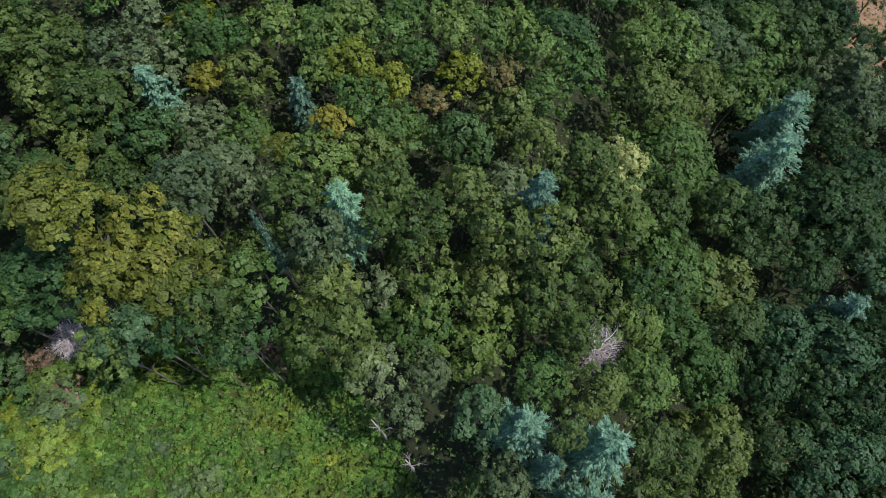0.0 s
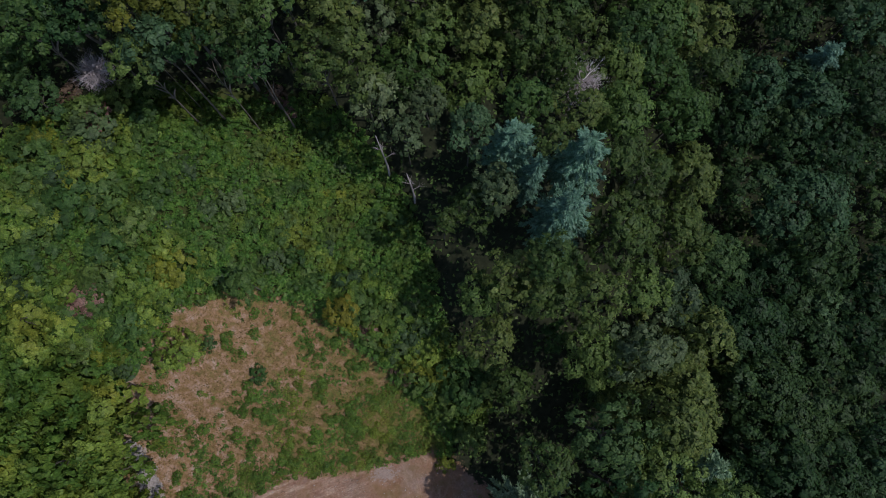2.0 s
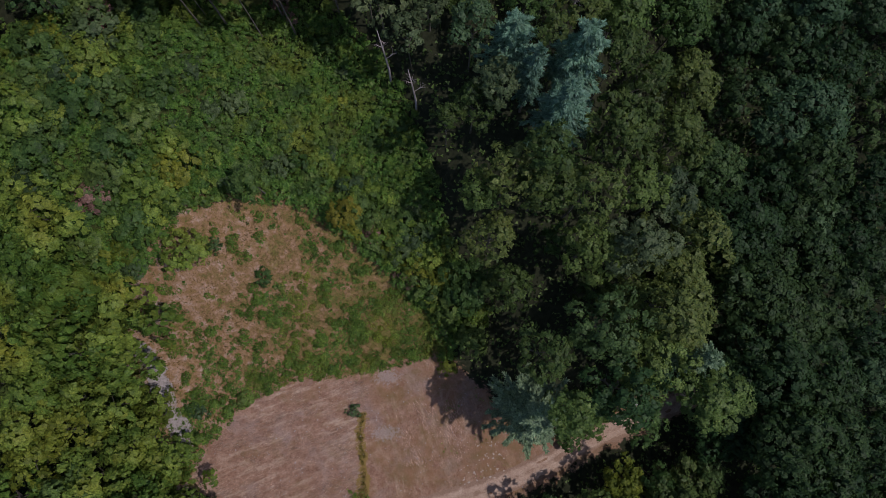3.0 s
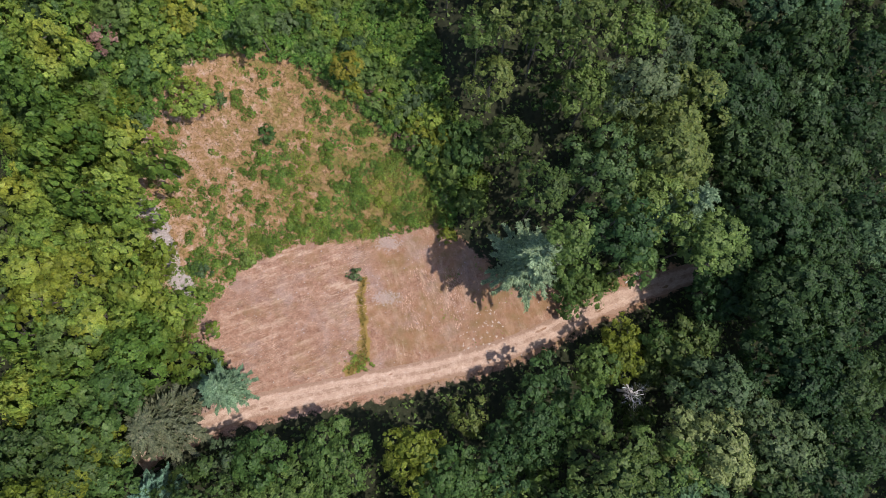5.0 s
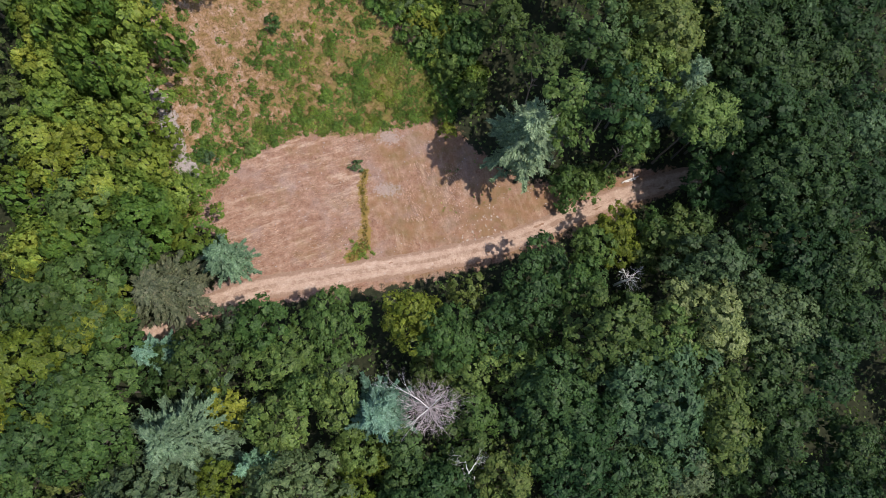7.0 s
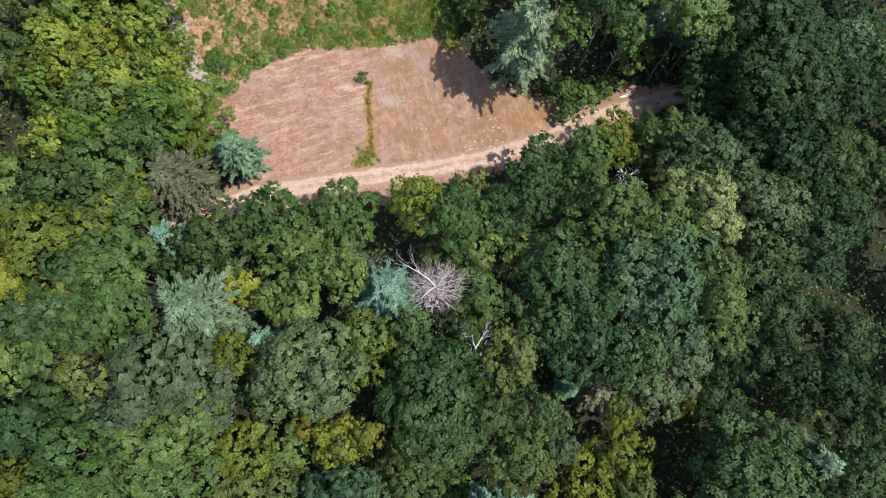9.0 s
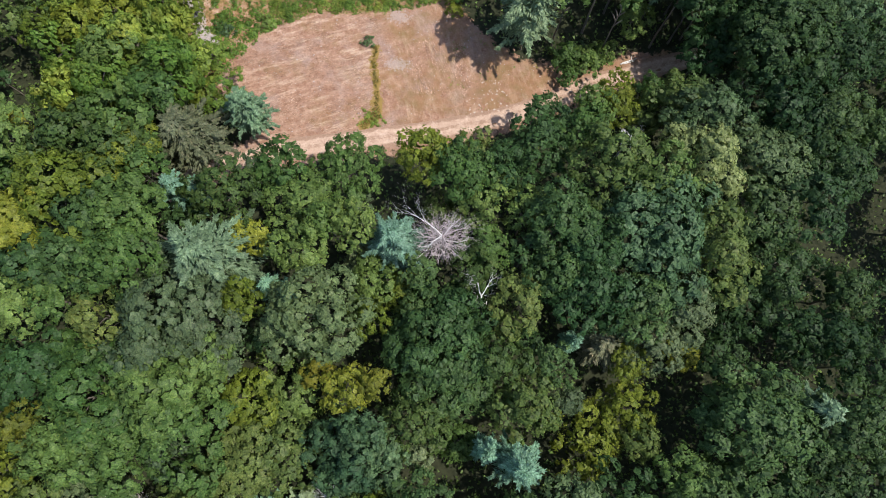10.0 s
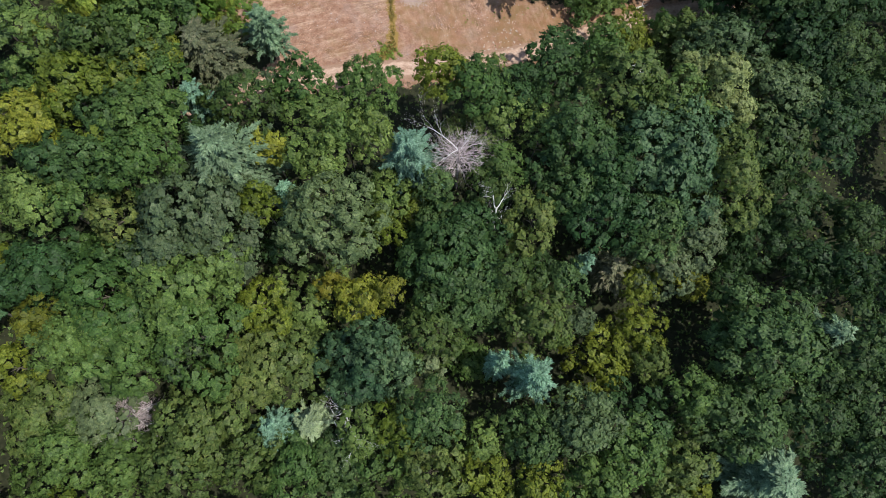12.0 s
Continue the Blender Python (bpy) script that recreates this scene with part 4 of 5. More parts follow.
broadleaf(36.3, 37.8, 18.9, 5.5, "mid")
broadleaf(31.5, 31.7, 17.8, 4.5, "dark")
broadleaf(43.5, 36.7, 20.4, 5.8, "olive")
broadleaf(53.5, 47.6, 26.9, 5.3, "deep")
pine(59.4, 60.5, 31.0, 6.0, "blue")
broadleaf(51.4, 42.5, 25.0, 4.1, "deep")
broadleaf(67.0, 51.9, 29.8, 6.6, "deep")
broadleaf(72.5, 48.6, 25.8, 5.8, "deep")
broadleaf(63.1, 40.1, 26.6, 4.3, "deep")
broadleaf(77.8, 58.3, 25.7, 6.1, "deep")
broadleaf(78.2, 43.4, 25.6, 4.7, "teal")
pine(70.5, 34.3, 26.8, 4.4, "blue")
broadleaf(77.3, 29.7, 25.4, 6.7, "deep")
broadleaf(67.4, 27.3, 26.2, 5.5, "teal")
broadleaf(57.8, 30.0, 24.3, 5.3, "teal")
broadleaf(46.5, 30.0, 22.3, 5.0, "olive")
broadleaf(36.2, 24.7, 20.8, 4.5, "mid")
broadleaf(29.4, 27.8, 16.5, 4.2, "mid")
dead(21.8, 22.3, 16.8, 3.6, "bark")
broadleaf(18.2, 23.7, 15.8, 3.0, "olive")
broadleaf(10.0, 26.7, 8.6, 4.2, "mid")
broadleaf(3.7, 22.4, 9.4, 3.9, "mid")
broadleaf(12.1, 15.7, 21.0, 2.9, "mid")
broadleaf(19.5, 15.4, 22.6, 3.7, "olive")
broadleaf(27.2, 16.7, 22.6, 3.9, "mid")
broadleaf(40.9, 21.1, 21.4, 4.7, "mid")
broadleaf(54.8, 23.0, 22.2, 5.3, "deep")
broadleaf(63.6, 23.4, 25.1, 4.5, "deep")
broadleaf(4.2, 11.6, 20.4, 2.9, "teal")
pine(10.2, 10.1, 23.3, 4.2, "blue")
pine(13.0, 5.2, 26.3, 2.2, "blue")
pine(19.8, 7.9, 29.3, 4.6, "blue")
pine(17.5, 0.2, 27.8, 4.5, "blue")
broadleaf(15.0, 8.8, 25.9, 1.8, "olive")
broadleaf(7.8, 3.4, 21.0, 3.1, "grey")
broadleaf(4.6, 1.6, 17.7, 2.8, "olive")
broadleaf(0.4, -0.3, 19.6, 2.0, "olive")
broadleaf(31.7, 8.0, 24.2, 3.3, "olive")
broadleaf(43.2, 10.4, 21.1, 5.6, "olive")
broadleaf(26.0, 8.5, 26.0, 2.3, "olive")
broadleaf(55.7, 12.0, 22.5, 5.5, "deep")
broadleaf(64.7, 18.4, 24.9, 5.5, "deep")
broadleaf(70.7, 19.4, 25.8, 5.2, "deep")
broadleaf(66.2, 8.0, 27.5, 7.5, "teal")
broadleaf(39.1, 0.5, 22.5, 4.5, "olive")
broadleaf(27.3, -1.4, 23.9, 4.6, "olive")
broadleaf(9.8, -8.9, 23.0, 3.5, "olive")
broadleaf(14.3, -7.4, 28.4, 3.1, "olive")
broadleaf(42.3, -16.7, 21.9, 5.4, "olive")
broadleaf(66.4, -17.1, 19.5, 6.4, "deep")
broadleaf(-59.6, 61.9, 16.6, 5.7, "olive")
broadleaf(-51.6, 54.6, 16.0, 6.1, "olive")
broadleaf(-55.9, 52.6, 15.5, 5.0, "olive")
broadleaf(-48.9, 61.4, 16.4, 3.7, "grey")
broadleaf(-44.9, 64.9, 16.4, 5.2, "grey")
pine(-43.9, 57.6, 15.6, 3.4, "blue")
broadleaf(-38.2, 67.4, 15.6, 4.3, "mid")
broadleaf(-42.5, 49.2, 15.9, 3.9, "dark")
broadleaf(-36.1, 59.8, 13.6, 2.3, "yellow")
broadleaf(-27.6, 69.5, 16.3, 3.9, "mid")
broadleaf(-34.1, 67.0, 15.5, 3.5, "mid")
broadleaf(-31.3, 61.1, 14.1, 3.8, "olive")
broadleaf(-37.1, 52.6, 12.3, 4.2, "grey")
broadleaf(-30.8, 52.5, 11.9, 3.6, "mid")
pine(-22.3, 57.7, 16.6, 2.2, "blue")
broadleaf(-20.5, 67.7, 17.2, 3.8, "mid")
broadleaf(-15.1, 62.9, 17.6, 3.7, "lime")
broadleaf(-15.7, 71.9, 16.8, 3.7, "mid")
broadleaf(-9.5, 69.6, 16.7, 3.6, "mid")
broadleaf(-19.9, 60.5, 17.3, 2.4, "mid")
broadleaf(-12.8, 55.5, 19.0, 3.5, "mid")
broadleaf(-8.9, 59.2, 18.4, 3.1, "lime")
broadleaf(-16.4, 49.8, 20.1, 2.2, "yellow")
broadleaf(-7.0, 73.3, 16.8, 3.3, "mid")
broadleaf(-4.9, 65.4, 17.5, 2.8, "mid")
broadleaf(-2.9, 57.9, 16.0, 1.9, "rust")
broadleaf(-7.6, 50.2, 21.1, 3.7, "mid")
broadleaf(0.3, 72.5, 17.8, 3.5, "mid")
broadleaf(5.7, 71.4, 17.2, 4.1, "mid")
broadleaf(2.1, 64.0, 16.3, 3.7, "lime")
broadleaf(9.5, 74.1, 17.4, 4.0, "mid")
broadleaf(8.0, 64.0, 16.6, 2.7, "rust")
broadleaf(9.3, 58.9, 15.9, 4.8, "olive")
broadleaf(14.1, 70.4, 17.6, 3.9, "mid")
broadleaf(14.6, 60.8, 17.7, 3.7, "mid")
broadleaf(19.1, 73.9, 18.3, 4.1, "dark")
broadleaf(20.7, 67.6, 18.6, 4.0, "mid")
broadleaf(41.1, 84.9, 20.6, 5.5, "mid")
broadleaf(33.8, 79.1, 20.4, 4.1, "mid")
broadleaf(50.4, 90.1, 20.9, 5.7, "sage")
broadleaf(56.3, 88.4, 21.2, 5.3, "sage")
broadleaf(65.0, 95.1, 21.1, 7.4, "mid")
broadleaf(75.9, 98.2, 20.7, 7.3, "deep")
broadleaf(59.1, 80.2, 22.3, 5.5, "mid")
broadleaf(34.2, 66.4, 22.0, 5.6, "olive")
broadleaf(44.6, 74.6, 21.6, 5.8, "olive")
pine(65.4, 72.5, 27.2, 5.8, "blue")
broadleaf(83.7, 88.2, 21.2, 6.4, "grey")
broadleaf(83.6, 102.5, 20.3, 6.7, "deep")
broadleaf(85.3, 80.8, 22.0, 6.3, "grey")
pine(14.0, -45.2, 29.0, 6.6, "pale")
broadleaf(20.3, -44.5, 25, 3.6, "mid")

# trees that hide the track's far end
broadleaf(55.5, -46.0, 22, 6.0, "deep")
broadleaf(54.5, -39.5, 27, 5.0, "deep")
broadleaf(48.5, -40.0, 21, 4.6, "dark")
broadleaf(63.0, -51.0, 20, 5.5, "deep")
broadleaf(48.6, -48.8, 17, 5.2, "dark")
broadleaf(45.6, -41.2, 21, 4.2, "dark")

# ---- young trees in the gaps ----
def clear_of(x, y, margin=2.0):
    if max(edge_distance(x, y, BARE), edge_distance(x, y, SLOPE)) > -margin or edge_distance(x, y, MOUND) > (1.0 if x < -20 else -5.0):
        return False
    if edge_distance(x, y, ROAD, False) < 3.2 or math.hypot(x - 118, y - 118) < 17:
        return False
    return True


def near_wood(x, y):
    wide = 84 + max(0, y - 20) * 0.45
    # 14 m out of view in the east: trees added to block the sun
    return -wide < x < wide + 14 and -158 < y < 90 + 0.38 * (x + 65)


GAPS = [(38, -115, 6.3), (23, -112, 2.8), (72, -85, 5.7), (-19, -115, 2.7), (5, -120, 2.6), (47, -141, 4.3), (68, -100, 3.6), (55, -133, 3.3),
        (17, -26, 4.4), (21, -33, 2.5), (11, -32, 2.9), (65, -32, 4.2), (69, -36, 4.8), (0, -10, 3.3), (-1, -20, 2.8), (-35, 38, 3.2), (-23, 35, 1.8)]
MORE_GAPS = [(53, 69, 6.5), (64, 65, 4), (57, 18, 5.8), (1, 5, 3.8), (7, -5, 3), (13, 0, 3), (12, -16, 3.6), (30, 84, 5.2), (22, 64, 3.8), (-53, 49, 4.2), (-24, 41, 2.1),
             (43, -47, 4.3), (48, -49, 4.4)]
OPEN = GAPS + MORE_GAPS
fill = random.Random(11)
made = 0
for attempt in range(6000):
    x, y = fill.uniform(-118, 128), fill.uniform(-158, 152)
    r = fill.uniform(3.6, 6.0)
    if 84 > x > 48 and y < 25 and fill.random() < 0.6:
        continue
    if made >= 215 or not near_wood(x, y) or not clear_of(x, y, r * 0.8) or any((x - a) ** 2 + (y - b) ** 2 < (0.92 * (r + c)) ** 2 for a, b, c in TREES):
        continue
    if any((x - a) ** 2 + (y - b) ** 2 < (c + 0.8 * r) ** 2 for a, b, c in OPEN):
        continue
    # towards the east the crowns' shade is put into darker leaf colours
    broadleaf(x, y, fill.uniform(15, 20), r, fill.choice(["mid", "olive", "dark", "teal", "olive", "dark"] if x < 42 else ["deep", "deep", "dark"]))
    made += 1
made = 0
for attempt in range(9000):
    x, y = fill.uniform(-112, 125), fill.uniform(-152, 140)
    r = fill.uniform(1.9, 4.0)
    if x > 48 and y < 25 and fill.random() < 0.7:
        continue
    if made >= 230 or not near_wood(x, y) or not clear_of(x, y, r * 0.7):
        continue
    if any((x - a) ** 2 + (y - b) ** 2 < (0.7 * (r + c)) ** 2 for a, b, c in TREES):
        continue
    if any((x - a) ** 2 + (y - b) ** 2 < (c + 0.6 * r) ** 2 for a, b, c in OPEN):
        continue
    # same eastward darkening, shade held in the leaf colour
    broadleaf(x, y, fill.uniform(9, 15), r, fill.choice(["mid", "olive", "mid", "dark", "olive", "grey", "lime"] if x < 42 else ["deep", "dark", "deep"]), True)
    made += 1

# ---- brush on the hill, weeds on the bank ----
def scattered(n, box, test, seed):
    g = np.random.default_rng(seed)
    x, y = g.uniform(box[0], box[1], n), g.uniform(box[2], box[3], n)
    keep = test(x, y)
    return x[keep], y[keep], g


def domes(x, y, g, r_low, r_high, leaf, flat=0.7, per=2.0):
    """Low rounded bushes of leaf sprays over the ground."""
    cs, ns = [], []
    for a, b in zip(x, y):
        r = r_low + (r_high - r_low) * g.random() ** 2
        m = int(per * 2 * 3.14 * r * r / (leaf * leaf * 0.45))
        d = unit(g.normal(size=(m, 3)))
        d[:, 2] = np.abs(d[:, 2])
        p = d * (r * g.uniform(0.75, 1.08, m))[:, None] * [1, 1, flat] + [a, b, 0]
        p[:, 2] += ground(p[:, 0], p[:, 1])
        cs.append(p)
        ns.append(unit(d + [0, 0, 0.3] + 0.5 * g.normal(size=(m, 3))))
    cs = np.concatenate(cs)
    return cs, np.concatenate(ns), leaf * g.uniform(0.6, 1.4, len(cs))


rng = np.random.default_rng(21)
x, y, g = scattered(21000, (-77, 4, -61, 24), lambda a, b: (edge_distance(a, b, MOUND) > -1.2) & (edge_distance(a, b, SLOPE) < -0.4), 5)


def lumps(a, b):
    """Height of the brush over the ground."""
    return 1.5 + 1.05 * np.sin(a * 0.62 + 2 * np.sin(b * 0.4)) * np.sin(b * 0.7 + 1.5 * np.sin(a * 0.43)) + 0.4 * np.sin(a * 2.1 + b * 0.7) * np.sin(b * 2.3 - a * 0.4)


cs, ns = [], []
for a, b, top in zip(x, y, lumps(x, y)):
    cr = g.uniform(0.3, 0.75)
    n = max(int(13 * cr * cr / 0.16), 5)
    e = unit(g.normal(size=(n, 3)) + [0.1, 0, 0.8])
    p = e * (cr * g.uniform(0.6, 1.05, n))[:, None] * [1, 1, 0.7] + [a, b, max(top - 0.5 * g.random() ** 2 - 0.3, 0.15)]
    cs.append(p)
    ns.append(unit(e + 0.35 * g.normal(size=(n, 3)) + [0, 0, 0.5]))
cs, ns = np.concatenate(cs), np.concatenate(ns)
cs[:, 2] += ground(cs[:, 0], cs[:, 1])
stuff("brush", cs, ns, g.uniform(0.22, 0.46, len(cs)), BRUSH, "dense green brush and bramble covering the hillside")
bush = random.Random(17)
bushes = []
for attempt in range(4000):
    x, y = bush.uniform(-76, 3), bush.uniform(-60, 23)
    r = bush.uniform(1.0, 2.2) if x > -42 else bush.uniform(1.8, 3.6)
    if x > -42 and bush.random() < 0.75:
        continue
    if len(bushes) >= 210 or edge_distance(x, y, MOUND) < 0.6 * r or any(math.hypot(x - a, y - b) < 0.5 * (r + c) for a, b, c in TREES + bushes):
        continue
    bushes.append((x, y, r))
    tone = bush.choice(["mid", "mid", "thicket", "mid", "thicket", "lime", "mid", "thicket", "sage"])
    shrub(x, y, r, tone, {"mid": "leafy mid-green bush in hillside brush", "rust": "bush with some russet leaves in hillside brush", "thicket": "dense mottled green bush in hillside brush", "lime": "bright yellow-green bush in hillside brush",
                          "olive": "olive-green bush in hillside brush", "teal": "blue-green bush in hillside brush", "sage": "pale sage-green bush in hillside brush"}[tone], "bush")

def noise_at(x, y, s, o=0.0):
    return np.array([noise.noise((a * s, b * s, o)) for a, b in zip(x, y)])

x, y, g = scattered(26000, (-56, 0, -58, -9), lambda a, b: edge_distance(a, b, SLOPE) > -0.8, 6)
thick = noise_at(x, y, 0.16) + 0.6 * noise_at(x, y, 0.5, 4.0) + 0.45 * noise_at(x, y, 1.3, 9.0) + 0.014 * (x + 28) - 0.024 * (y + 27) + g.uniform(-0.35, 0.35, len(x))
dense = thick > 0.42
stuff("weeds", *domes(x[dense], y[dense], g, 0.1, 0.5, 0.25, 0.9, 0.8), WEED, "patchy green weeds on the dry bank")
bright = (thick < 0.42) & (thick > 0.22)
stuff("young_weeds", *domes(x[bright], y[bright], g, 0.1, 0.4, 0.24, 0.7, 0.8), BRUSH, "bright tufts of young weeds on the dry bank")
x, y, g = scattered(3400, (-56, 0, -58, -9), lambda a, b: (edge_distance(a, b, SLOPE) > -0.3) & (edge_distance(a, b, RUBBLE, False) > 2.0), 26)
lush = 1.2 * noise_at(x, y, 0.33, 2.0) + 0.01 * (x + 30) - 0.014 * (y + 27) + g.uniform(-0.3, 0.3, len(x)) > 0.16
stuff("leafy_weeds", *domes(x[lush], y[lush], g, 0.25, 1.05, 0.27, 0.85, 0.9), LEAF["thicket"], "clumps of tall leafy weeds on the dry bank")
x, y, g = scattered(46000, (-56, 0, -58, -9), lambda a, b: edge_distance(a, b, SLOPE) > -0.6, 8)
cs = np.stack([x, y, ground(x, y) + 0.12], 1)
stuff("dry_grass", cs, unit(g.normal(size=cs.shape) + [0, 0, 0.6]), g.uniform(0.2, 0.5, len(x)), BENT, "dry yellowing grass on the bank", 0.25)
x, y, g = scattered(4600, (-18, -12, -65, -46), lambda a, b: edge_distance(a, b, STRIP, False) < 0.15 + 0.55 * np.abs(np.sin(a * 2.3 + b * 1.7) * np.sin(b * 0.9)) + 0.3 * (b < -59), 9)
cs = np.stack([x, y, ground(x, y) + g.uniform(0.05, 0.4, len(x))], 1)
stuff("grass_strip", cs, unit(g.normal(size=cs.shape) + [0, 0, 0.8]), g.uniform(0.2, 0.45, len(x)), GRASS, "unmown strip of yellow-green grass", 0.4)

x, y, g = scattered(420, (-20, -12, -66, -58), lambda a, b: np.hypot((a + 15.6) / 2.3, (b + 61.9) / 1.7) + 0.5 * np.sin(a * 3.1) * np.sin(b * 2.7) < 1, 19)
stuff("weed_patch", *domes(x, y, g, 0.12, 0.42, 0.22, 0.8, 1.0), WEED, "ragged green weeds at the foot of the grass strip")
x, y, g = scattered(900, (-2, 34, -60, -42), lambda a, b: (edge_distance(a, b, BARE) > 0.3) & (edge_distance(a, b, ROAD, False) > 2.6) & (np.sin(a * 0.55 + 1) * np.sin(b * 0.8 + a * 0.3) > 0.45), 20)
stuff("low_weeds", *domes(x, y, g, 0.06, 0.22, 0.16, 0.5, 0.7), WEED, "low sparse weeds on the dry earth by the track")

x, y, g = scattered(75000, (-100, 115, -155, 125), lambda a, b: (edge_distance(a, b, BARE) < -1) & (edge_distance(a, b, SLOPE) < 0) & (edge_distance(a, b, ROAD, False) > 2.4), 10)
cs = np.stack([x, y, ground(x, y) + 0.1 + 3.4 * g.random(len(x)) ** 1.6], 1)
stuff("undergrowth", cs, unit(0.6 * g.normal(size=cs.shape) + [0, 0, 1]), g.uniform(0.4, 0.8, len(x)), LEAF["mid"], "leafy green undergrowth on the forest floor", 0.7)

# ---- taller bushes between the bank and the wood ----
belt = random.Random(23)
for k in range(34):
    f = (k // 2) / 16.0
    x = -16.6 + 20.0 * f + (2.6 if k % 2 else 0) + belt.uniform(-0.5, 0.5)
    y = -8.5 - 23.5 * f + (2.2 if k % 2 else 0) + belt.uniform(-0.5, 0.5)
    r = belt.uniform(1.9, 2.6)
    root = stand("bush", x, y, r, "tall leafy green bush along the edge of the bank", "shrub", "bushes along the bank")
    c = child("foliage", belt.choice(CROWNS[2.2]), root, pose(0, 0, 3.3 + belt.uniform(-0.6, 0.5), 0, 0, belt.uniform(0, 360)) @ Matrix.Diagonal((r / 2.1, r / 2.1, 1.1, 1)))
    set_material(c, LEAF[belt.choice(["mid", "thicket", "thicket", "sage", "lime"])])
    child("stem", BEAM[0], root, Matrix.Diagonal((1.0, 1.0, 3.0, 1)))

# ---- small things in the clearing ----
def snag(x, y, h):
    rnd = random.Random(5)
    root = stand("dead_tree", x, y, h, "slender dead standing trunk with short broken limbs", "dead tree", "dead trees")
    v, f = tube([(0, 0, 0), (0.1, 0.05, h * 0.3), (-0.15, 0.1, h * 0.65), (-0.5, 0.3, h)], [0.2, 0.17, 0.12, 0.04], 8)
    child("trunk", mesh_of("trunk", v, f, [BARK_DEAD], True), root, Matrix())
    for k in range(4):
        out = []
        a = k * 1.7
        limb_paths(rnd, (-0.1, 0.1, h * (0.5 + 0.11 * k)), (math.cos(a), math.sin(a), 0.8), 2.2 - 0.3 * k, 0.07, 1, out)
        v, f = joined(out)
        child("limb", mesh_of("limb", v, f, [BARK_DEAD], True), root, Matrix())


def dead_shrub(x, y, r):
    root = stand("dead_shrub", x, y, r, "withered shrub with dry pinkish-brown leaves", "shrub", "withered shrubs")
    c = child("foliage", pick.choice(CROWNS[2.2]), root, pose(0, 0, r * 1.3, 0, 0, pick.uniform(0, 360)) @ Matrix.Diagonal((r / 2.2, r / 2.2, r / 2.2, 1)))
    set_material(c, WITHERED)
    child("stem", BEAM[1], root, Matrix.Diagonal((0.8, 0.8, r * 1.2, 1)))


def fallen_log(ax, ay, bx, by, width, lift, label):
    n = math.hypot(bx - ax, by - ay)
    rnd = random.Random(int(ax * 10))
    path = [(n * k / 5, 0.12 * rnd.uniform(-1, 1), 0.06 * rnd.uniform(-1, 1)) for k in range(6)]
    v, f = tube(path, [width * (1 - 0.09 * k) for k in range(6)], 8)
    f.append(tuple(range(7, -1, -1)))
    log = tagged(new("log", mesh_of("log", v, f, [BARK_WHITE], True)), label, "log", "fallen logs")
    za, zb = float(ground(ax, ay)) + width * 0.8 + lift, float(ground(bx, by)) + width * 0.8 + lift
    log.matrix_basis = Matrix.Translation((ax, ay, za)) @ Vector((bx - ax, by - ay, zb - za)).to_track_quat("X", "Z").to_matrix().to_4x4()


shrub(-16.2, -46.2, 1.1, "sage", "small grey-green bush beside the grass strip")
shrub(-30.4, -23.0, 1.35, "mid", "round green bush on the dry bank")
shrub(-43.6, -45.1, 1.1, "mid", "small green bush beside the rubble")
shrub(-42.0, -46.0, 1.2, "teal", "small dark green bush beside the rubble")
shrub(-35.2, -43.9, 1.2, "mid", "small green bush at the edge of the mown earth")
broadleaf(-16.4, -13.0, 7.5, 2.0, "yellow")
shrub(-15.5, -15.4, 1.7, "lime", "yellow-green bush at the edge of the brush")
shrub(-37.8, -18.1, 1.2, "dark", "dark green bush on the dry bank")
shrub(0.6, -38.4, 1.6, "lime", "bright yellow-green bush at the wood's edge")
for x, y, r in ((21.8, -48.0, 1.5), (24.2, -48.4, 1.7), (26.6, -47.6, 1.6), (29.2, -46.7, 1.8), (31.6, -45.8, 1.4), (24.8, -46.0, 2.0), (28.4, -44.7, 2.0)):
    shrub(x, y, r, "mid" if r < 2 else "sage", "leafy green bush at the edge of the track")
dead_shrub(-56.4, 18.5, 2.0)
dead_shrub(-51.7, 14.0, 2.3)
dead_shrub(-28.2, 24.3, 1.7)
dead_shrub(-26.2, 22.0, 1.5)
dead_shrub(-53.6, -11.4, 2.6)
dead_shrub(-6.5, -22.9, 1.9)
dead_shrub(-12.1, -15.7, 1.8)
fallen_log(34.9, -46.9, 38.4, -45.3, 0.16, 0.0, "pale peeled log lying beside the track")
fallen_log(35.6, -46.7, 38.0, -45.9, 0.11, 0.0, "thin pale log lying beside the track")
fallen_log(36.9, -46.5, 37.6, -44.8, 0.08, 0.0, "short pale branch lying across a log")
snag(-4.7, 6.0, 17.3)
snag(-9.0, 10.5, 19.6)


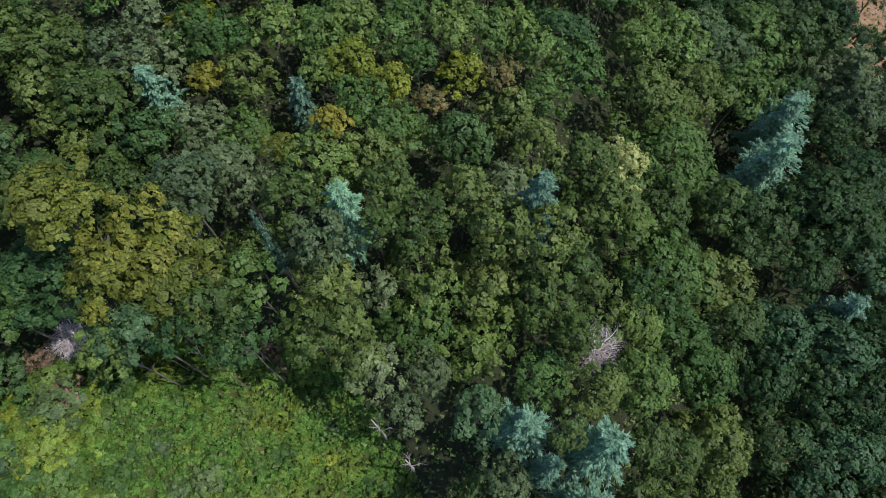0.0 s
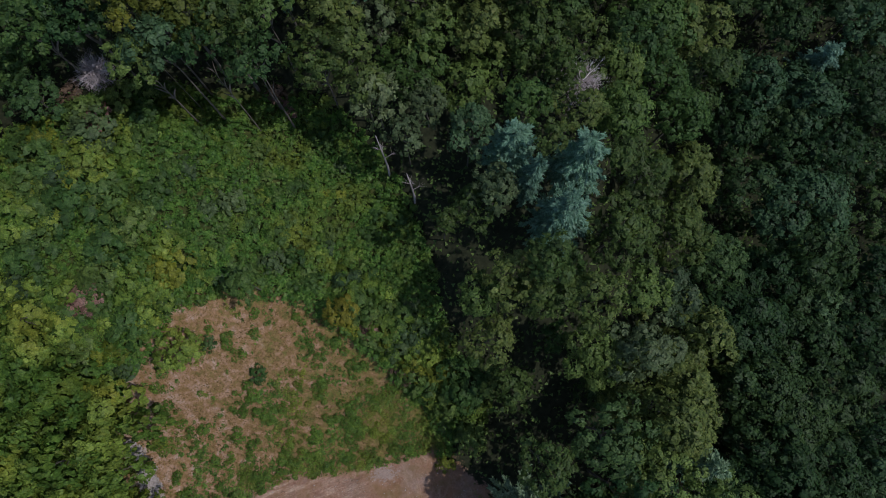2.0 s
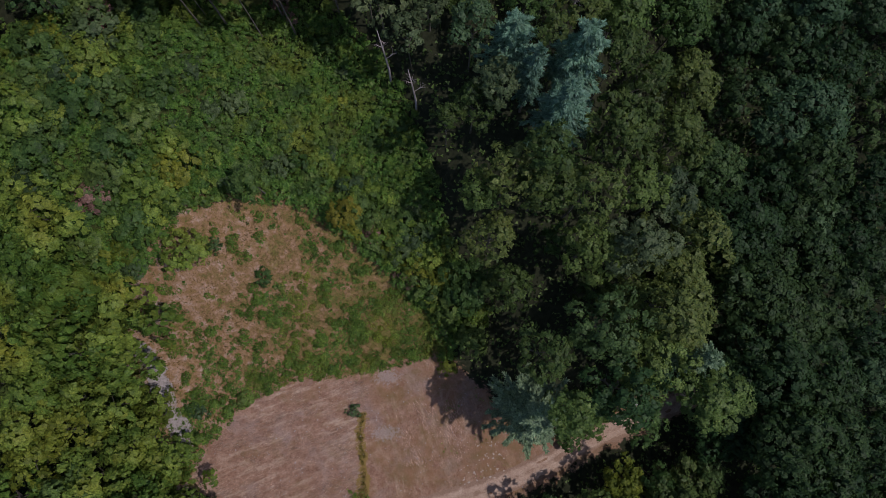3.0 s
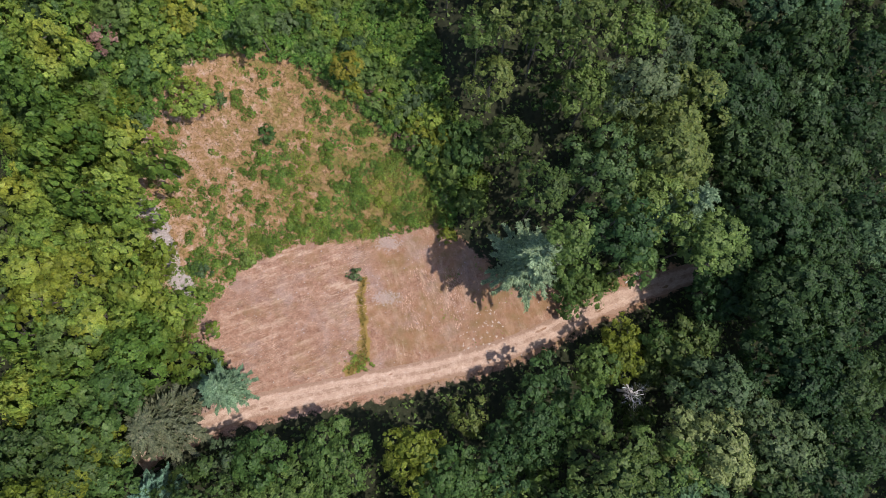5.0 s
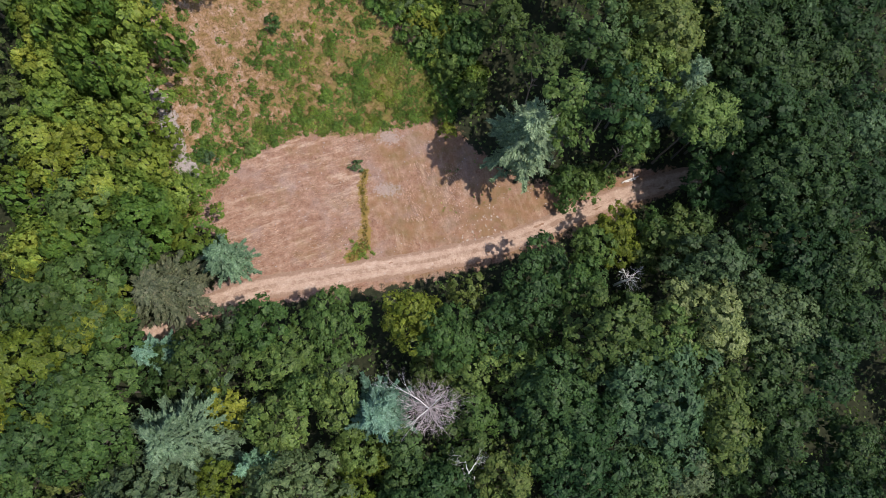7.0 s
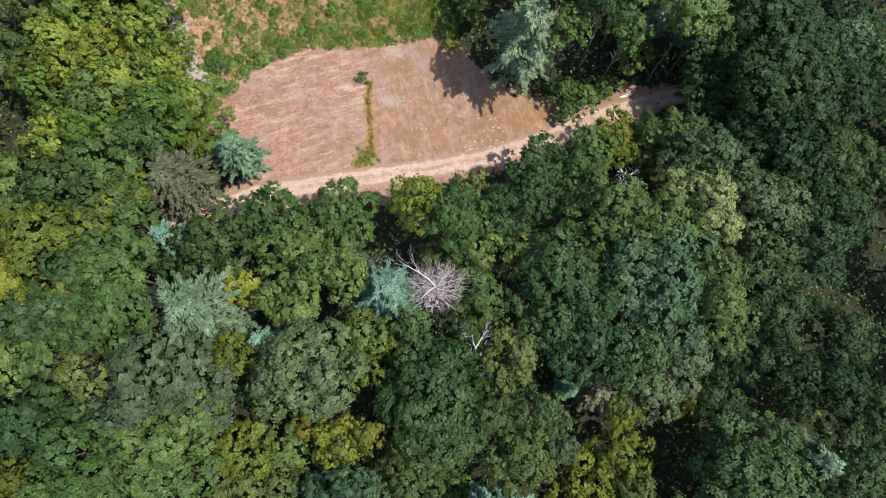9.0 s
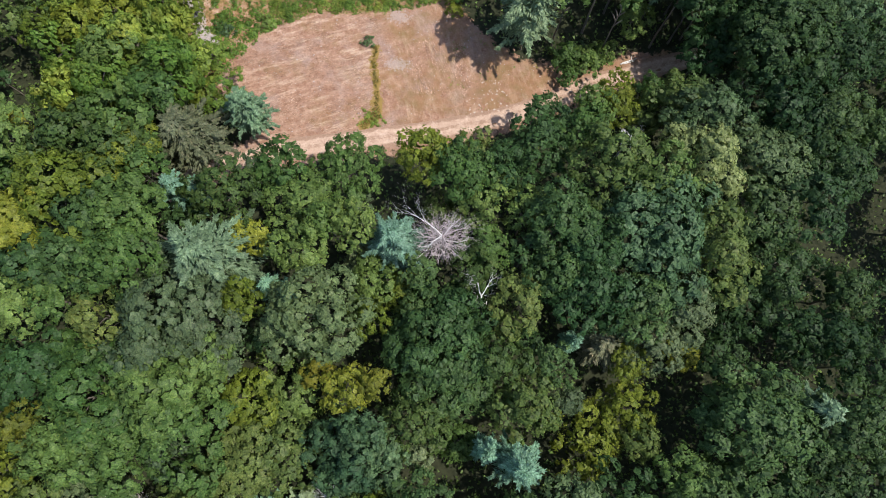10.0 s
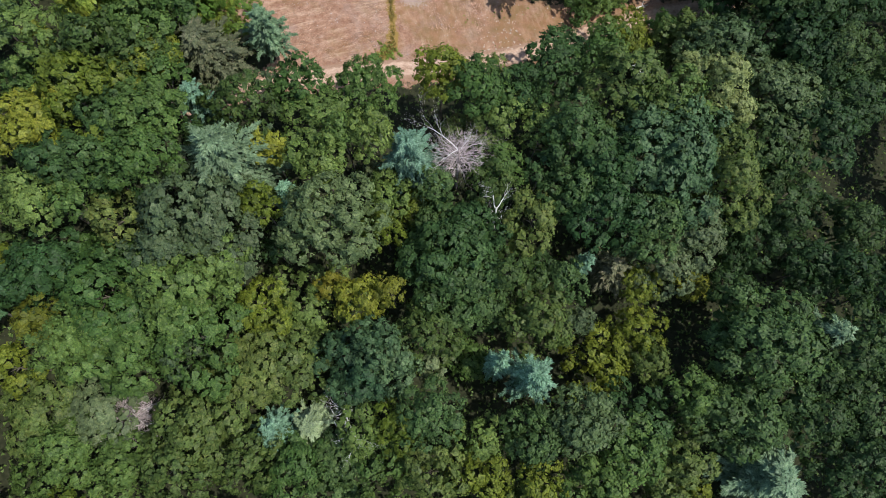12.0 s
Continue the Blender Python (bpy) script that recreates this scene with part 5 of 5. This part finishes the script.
def pebbles(name, x, y, g, low, high, mat, label):
    """Loose stones: small uneven blocks."""
    v, f = [], []
    box = np.array([(i, j, k) for k in (-1, 1) for j in (-1, 1) for i in (-1, 1)], float)
    quads = [(0, 2, 3, 1), (4, 5, 7, 6), (0, 1, 5, 4), (2, 6, 7, 3), (0, 4, 6, 2), (1, 3, 7, 5)]
    for a, b in zip(x, y):
        size = g.uniform(low, high) * g.uniform(0.5, 1.2, 3) * [1, 1, 0.6]
        t = g.uniform(0, 6.3)
        p = (box * [1, 1, 0.8] + 0.35 * g.normal(size=box.shape)) * size
        p = np.stack([p[:, 0] * math.cos(t) - p[:, 1] * math.sin(t) + a, p[:, 0] * math.sin(t) + p[:, 1] * math.cos(t) + b, p[:, 2] + ground(a, b) + size[2] * 0.4 + 0.04], 1)
        o = len(v)
        v += p.tolist()
        f += [tuple(i + o for i in q) for q in quads]
    tagged(new(name, mesh_of(name, v, f, [mat])), label, "stones", kind="stuff")


x, y, g = scattered(9000, (-56, -42, -56, -33), lambda a, b: edge_distance(a, b, RUBBLE, False) < 1.0 + 0.8 * np.sin(b * 0.9 + 1), 12)
pebbles("rubble", x, y, g, 0.06, 0.26, STONE, "strip of pale grey broken stone beside the bank")
x, y, g = scattered(260, (2, 16, -60, -49), lambda a, b: (edge_distance(a, b, BARE) > 1) & (np.hypot(a - 6, (b + 56) * 1.3) < 5.5), 13)
pebbles("wood_chips", x[:70], y[:70], g, 0.05, 0.15, WOOD, "scattered pale chips of split wood on dry earth")
x, y, g = scattered(1500, (-46, 40, -72, -38), lambda a, b: (edge_distance(a, b, BARE) > 1), 14)
pebbles("stones", x[:420], y[:420], g, 0.03, 0.09, STONE, "small loose stones scattered on the dry earth")

# ---- straw left by the mower, in rows ----
def straw_rows(name, box, test, turn, gap, n, seed, label):
    g = np.random.default_rng(seed)
    a = radians(turn)
    x, y = g.uniform(box[0], box[1], n), g.uniform(box[2], box[3], n)
    across = -x * math.sin(a) + y * math.cos(a)
    shift = gap * np.round(across / gap) - across + g.normal(0, 0.3 * gap, n)
    x, y = x - shift * math.sin(a), y + shift * math.cos(a)
    wind = noise_at(x * math.cos(a) + y * math.sin(a), (-x * math.sin(a) + y * math.cos(a)) * 3, 0.12, seed)
    keep = test(x, y) & (wind + g.uniform(-0.25, 0.25, n) > 0.02)
    x, y = x[keep], y[keep]
    t = a + g.normal(0, 0.22, len(x))
    cs = np.stack([x, y, ground(x, y) + 0.05], 1)
    way = np.stack([np.cos(t), np.sin(t), np.zeros(len(x))], 1)
    v, f = sprays(cs, unit([0, 0, 1] + 0.25 * g.normal(size=cs.shape)), g.uniform(0.2, 0.85, len(x)), 0.08, way)
    tagged(new(name, mesh_of(name, v, f, [STRAW])), label, "straw", kind="stuff")


straw_rows("straw", (-44, -14, -68, -39), lambda a, b: (edge_distance(a, b, BARE) > 0.8) & (edge_distance(a, b, ROAD, False) > 2.5), 24, 1.5, 15000, 41, "pale mown straw lying in rows on dry earth")
straw_rows("furrow_straw", (-7, 3, -56, -45), lambda a, b: (edge_distance(a, b, BARE) > 0.8) & (edge_distance(a, b, ROAD, False) > 2.5), -64, 1.3, 2400, 42, "pale straw along shallow furrows in dry earth")

# ---- woods out of sight, to the horizon ----
def far_woods():
    g = np.random.default_rng(31)
    cs, ns, sz = [], [], []
    for _ in range(3000):
        x, y = g.uniform(-330, 330), g.uniform(-380, 330)
        if near_wood(x, y) or math.hypot(x - 118, y - 118) < 18 or not clear_of(x, y, 3):
            continue
        r = g.uniform(4, 7)
        m = 32
        d = unit(g.normal(size=(m, 3)))
        d[:, 2] = np.abs(d[:, 2])
        cs.append(d * r * [1, 1, 0.9] + [x, y, float(ground(x, y)) + g.uniform(9, 14)])
        ns.append(unit(d + 0.5 * g.normal(size=(m, 3))))
        sz.append(np.full(m, r * 0.46) * g.uniform(0.6, 1.3, m))
    stuff("far_woods", np.concatenate(cs), np.concatenate(ns), np.concatenate(sz), LEAF["mid"], "continuous green woodland stretching into the distance", 0.8, "woods")


far_woods()
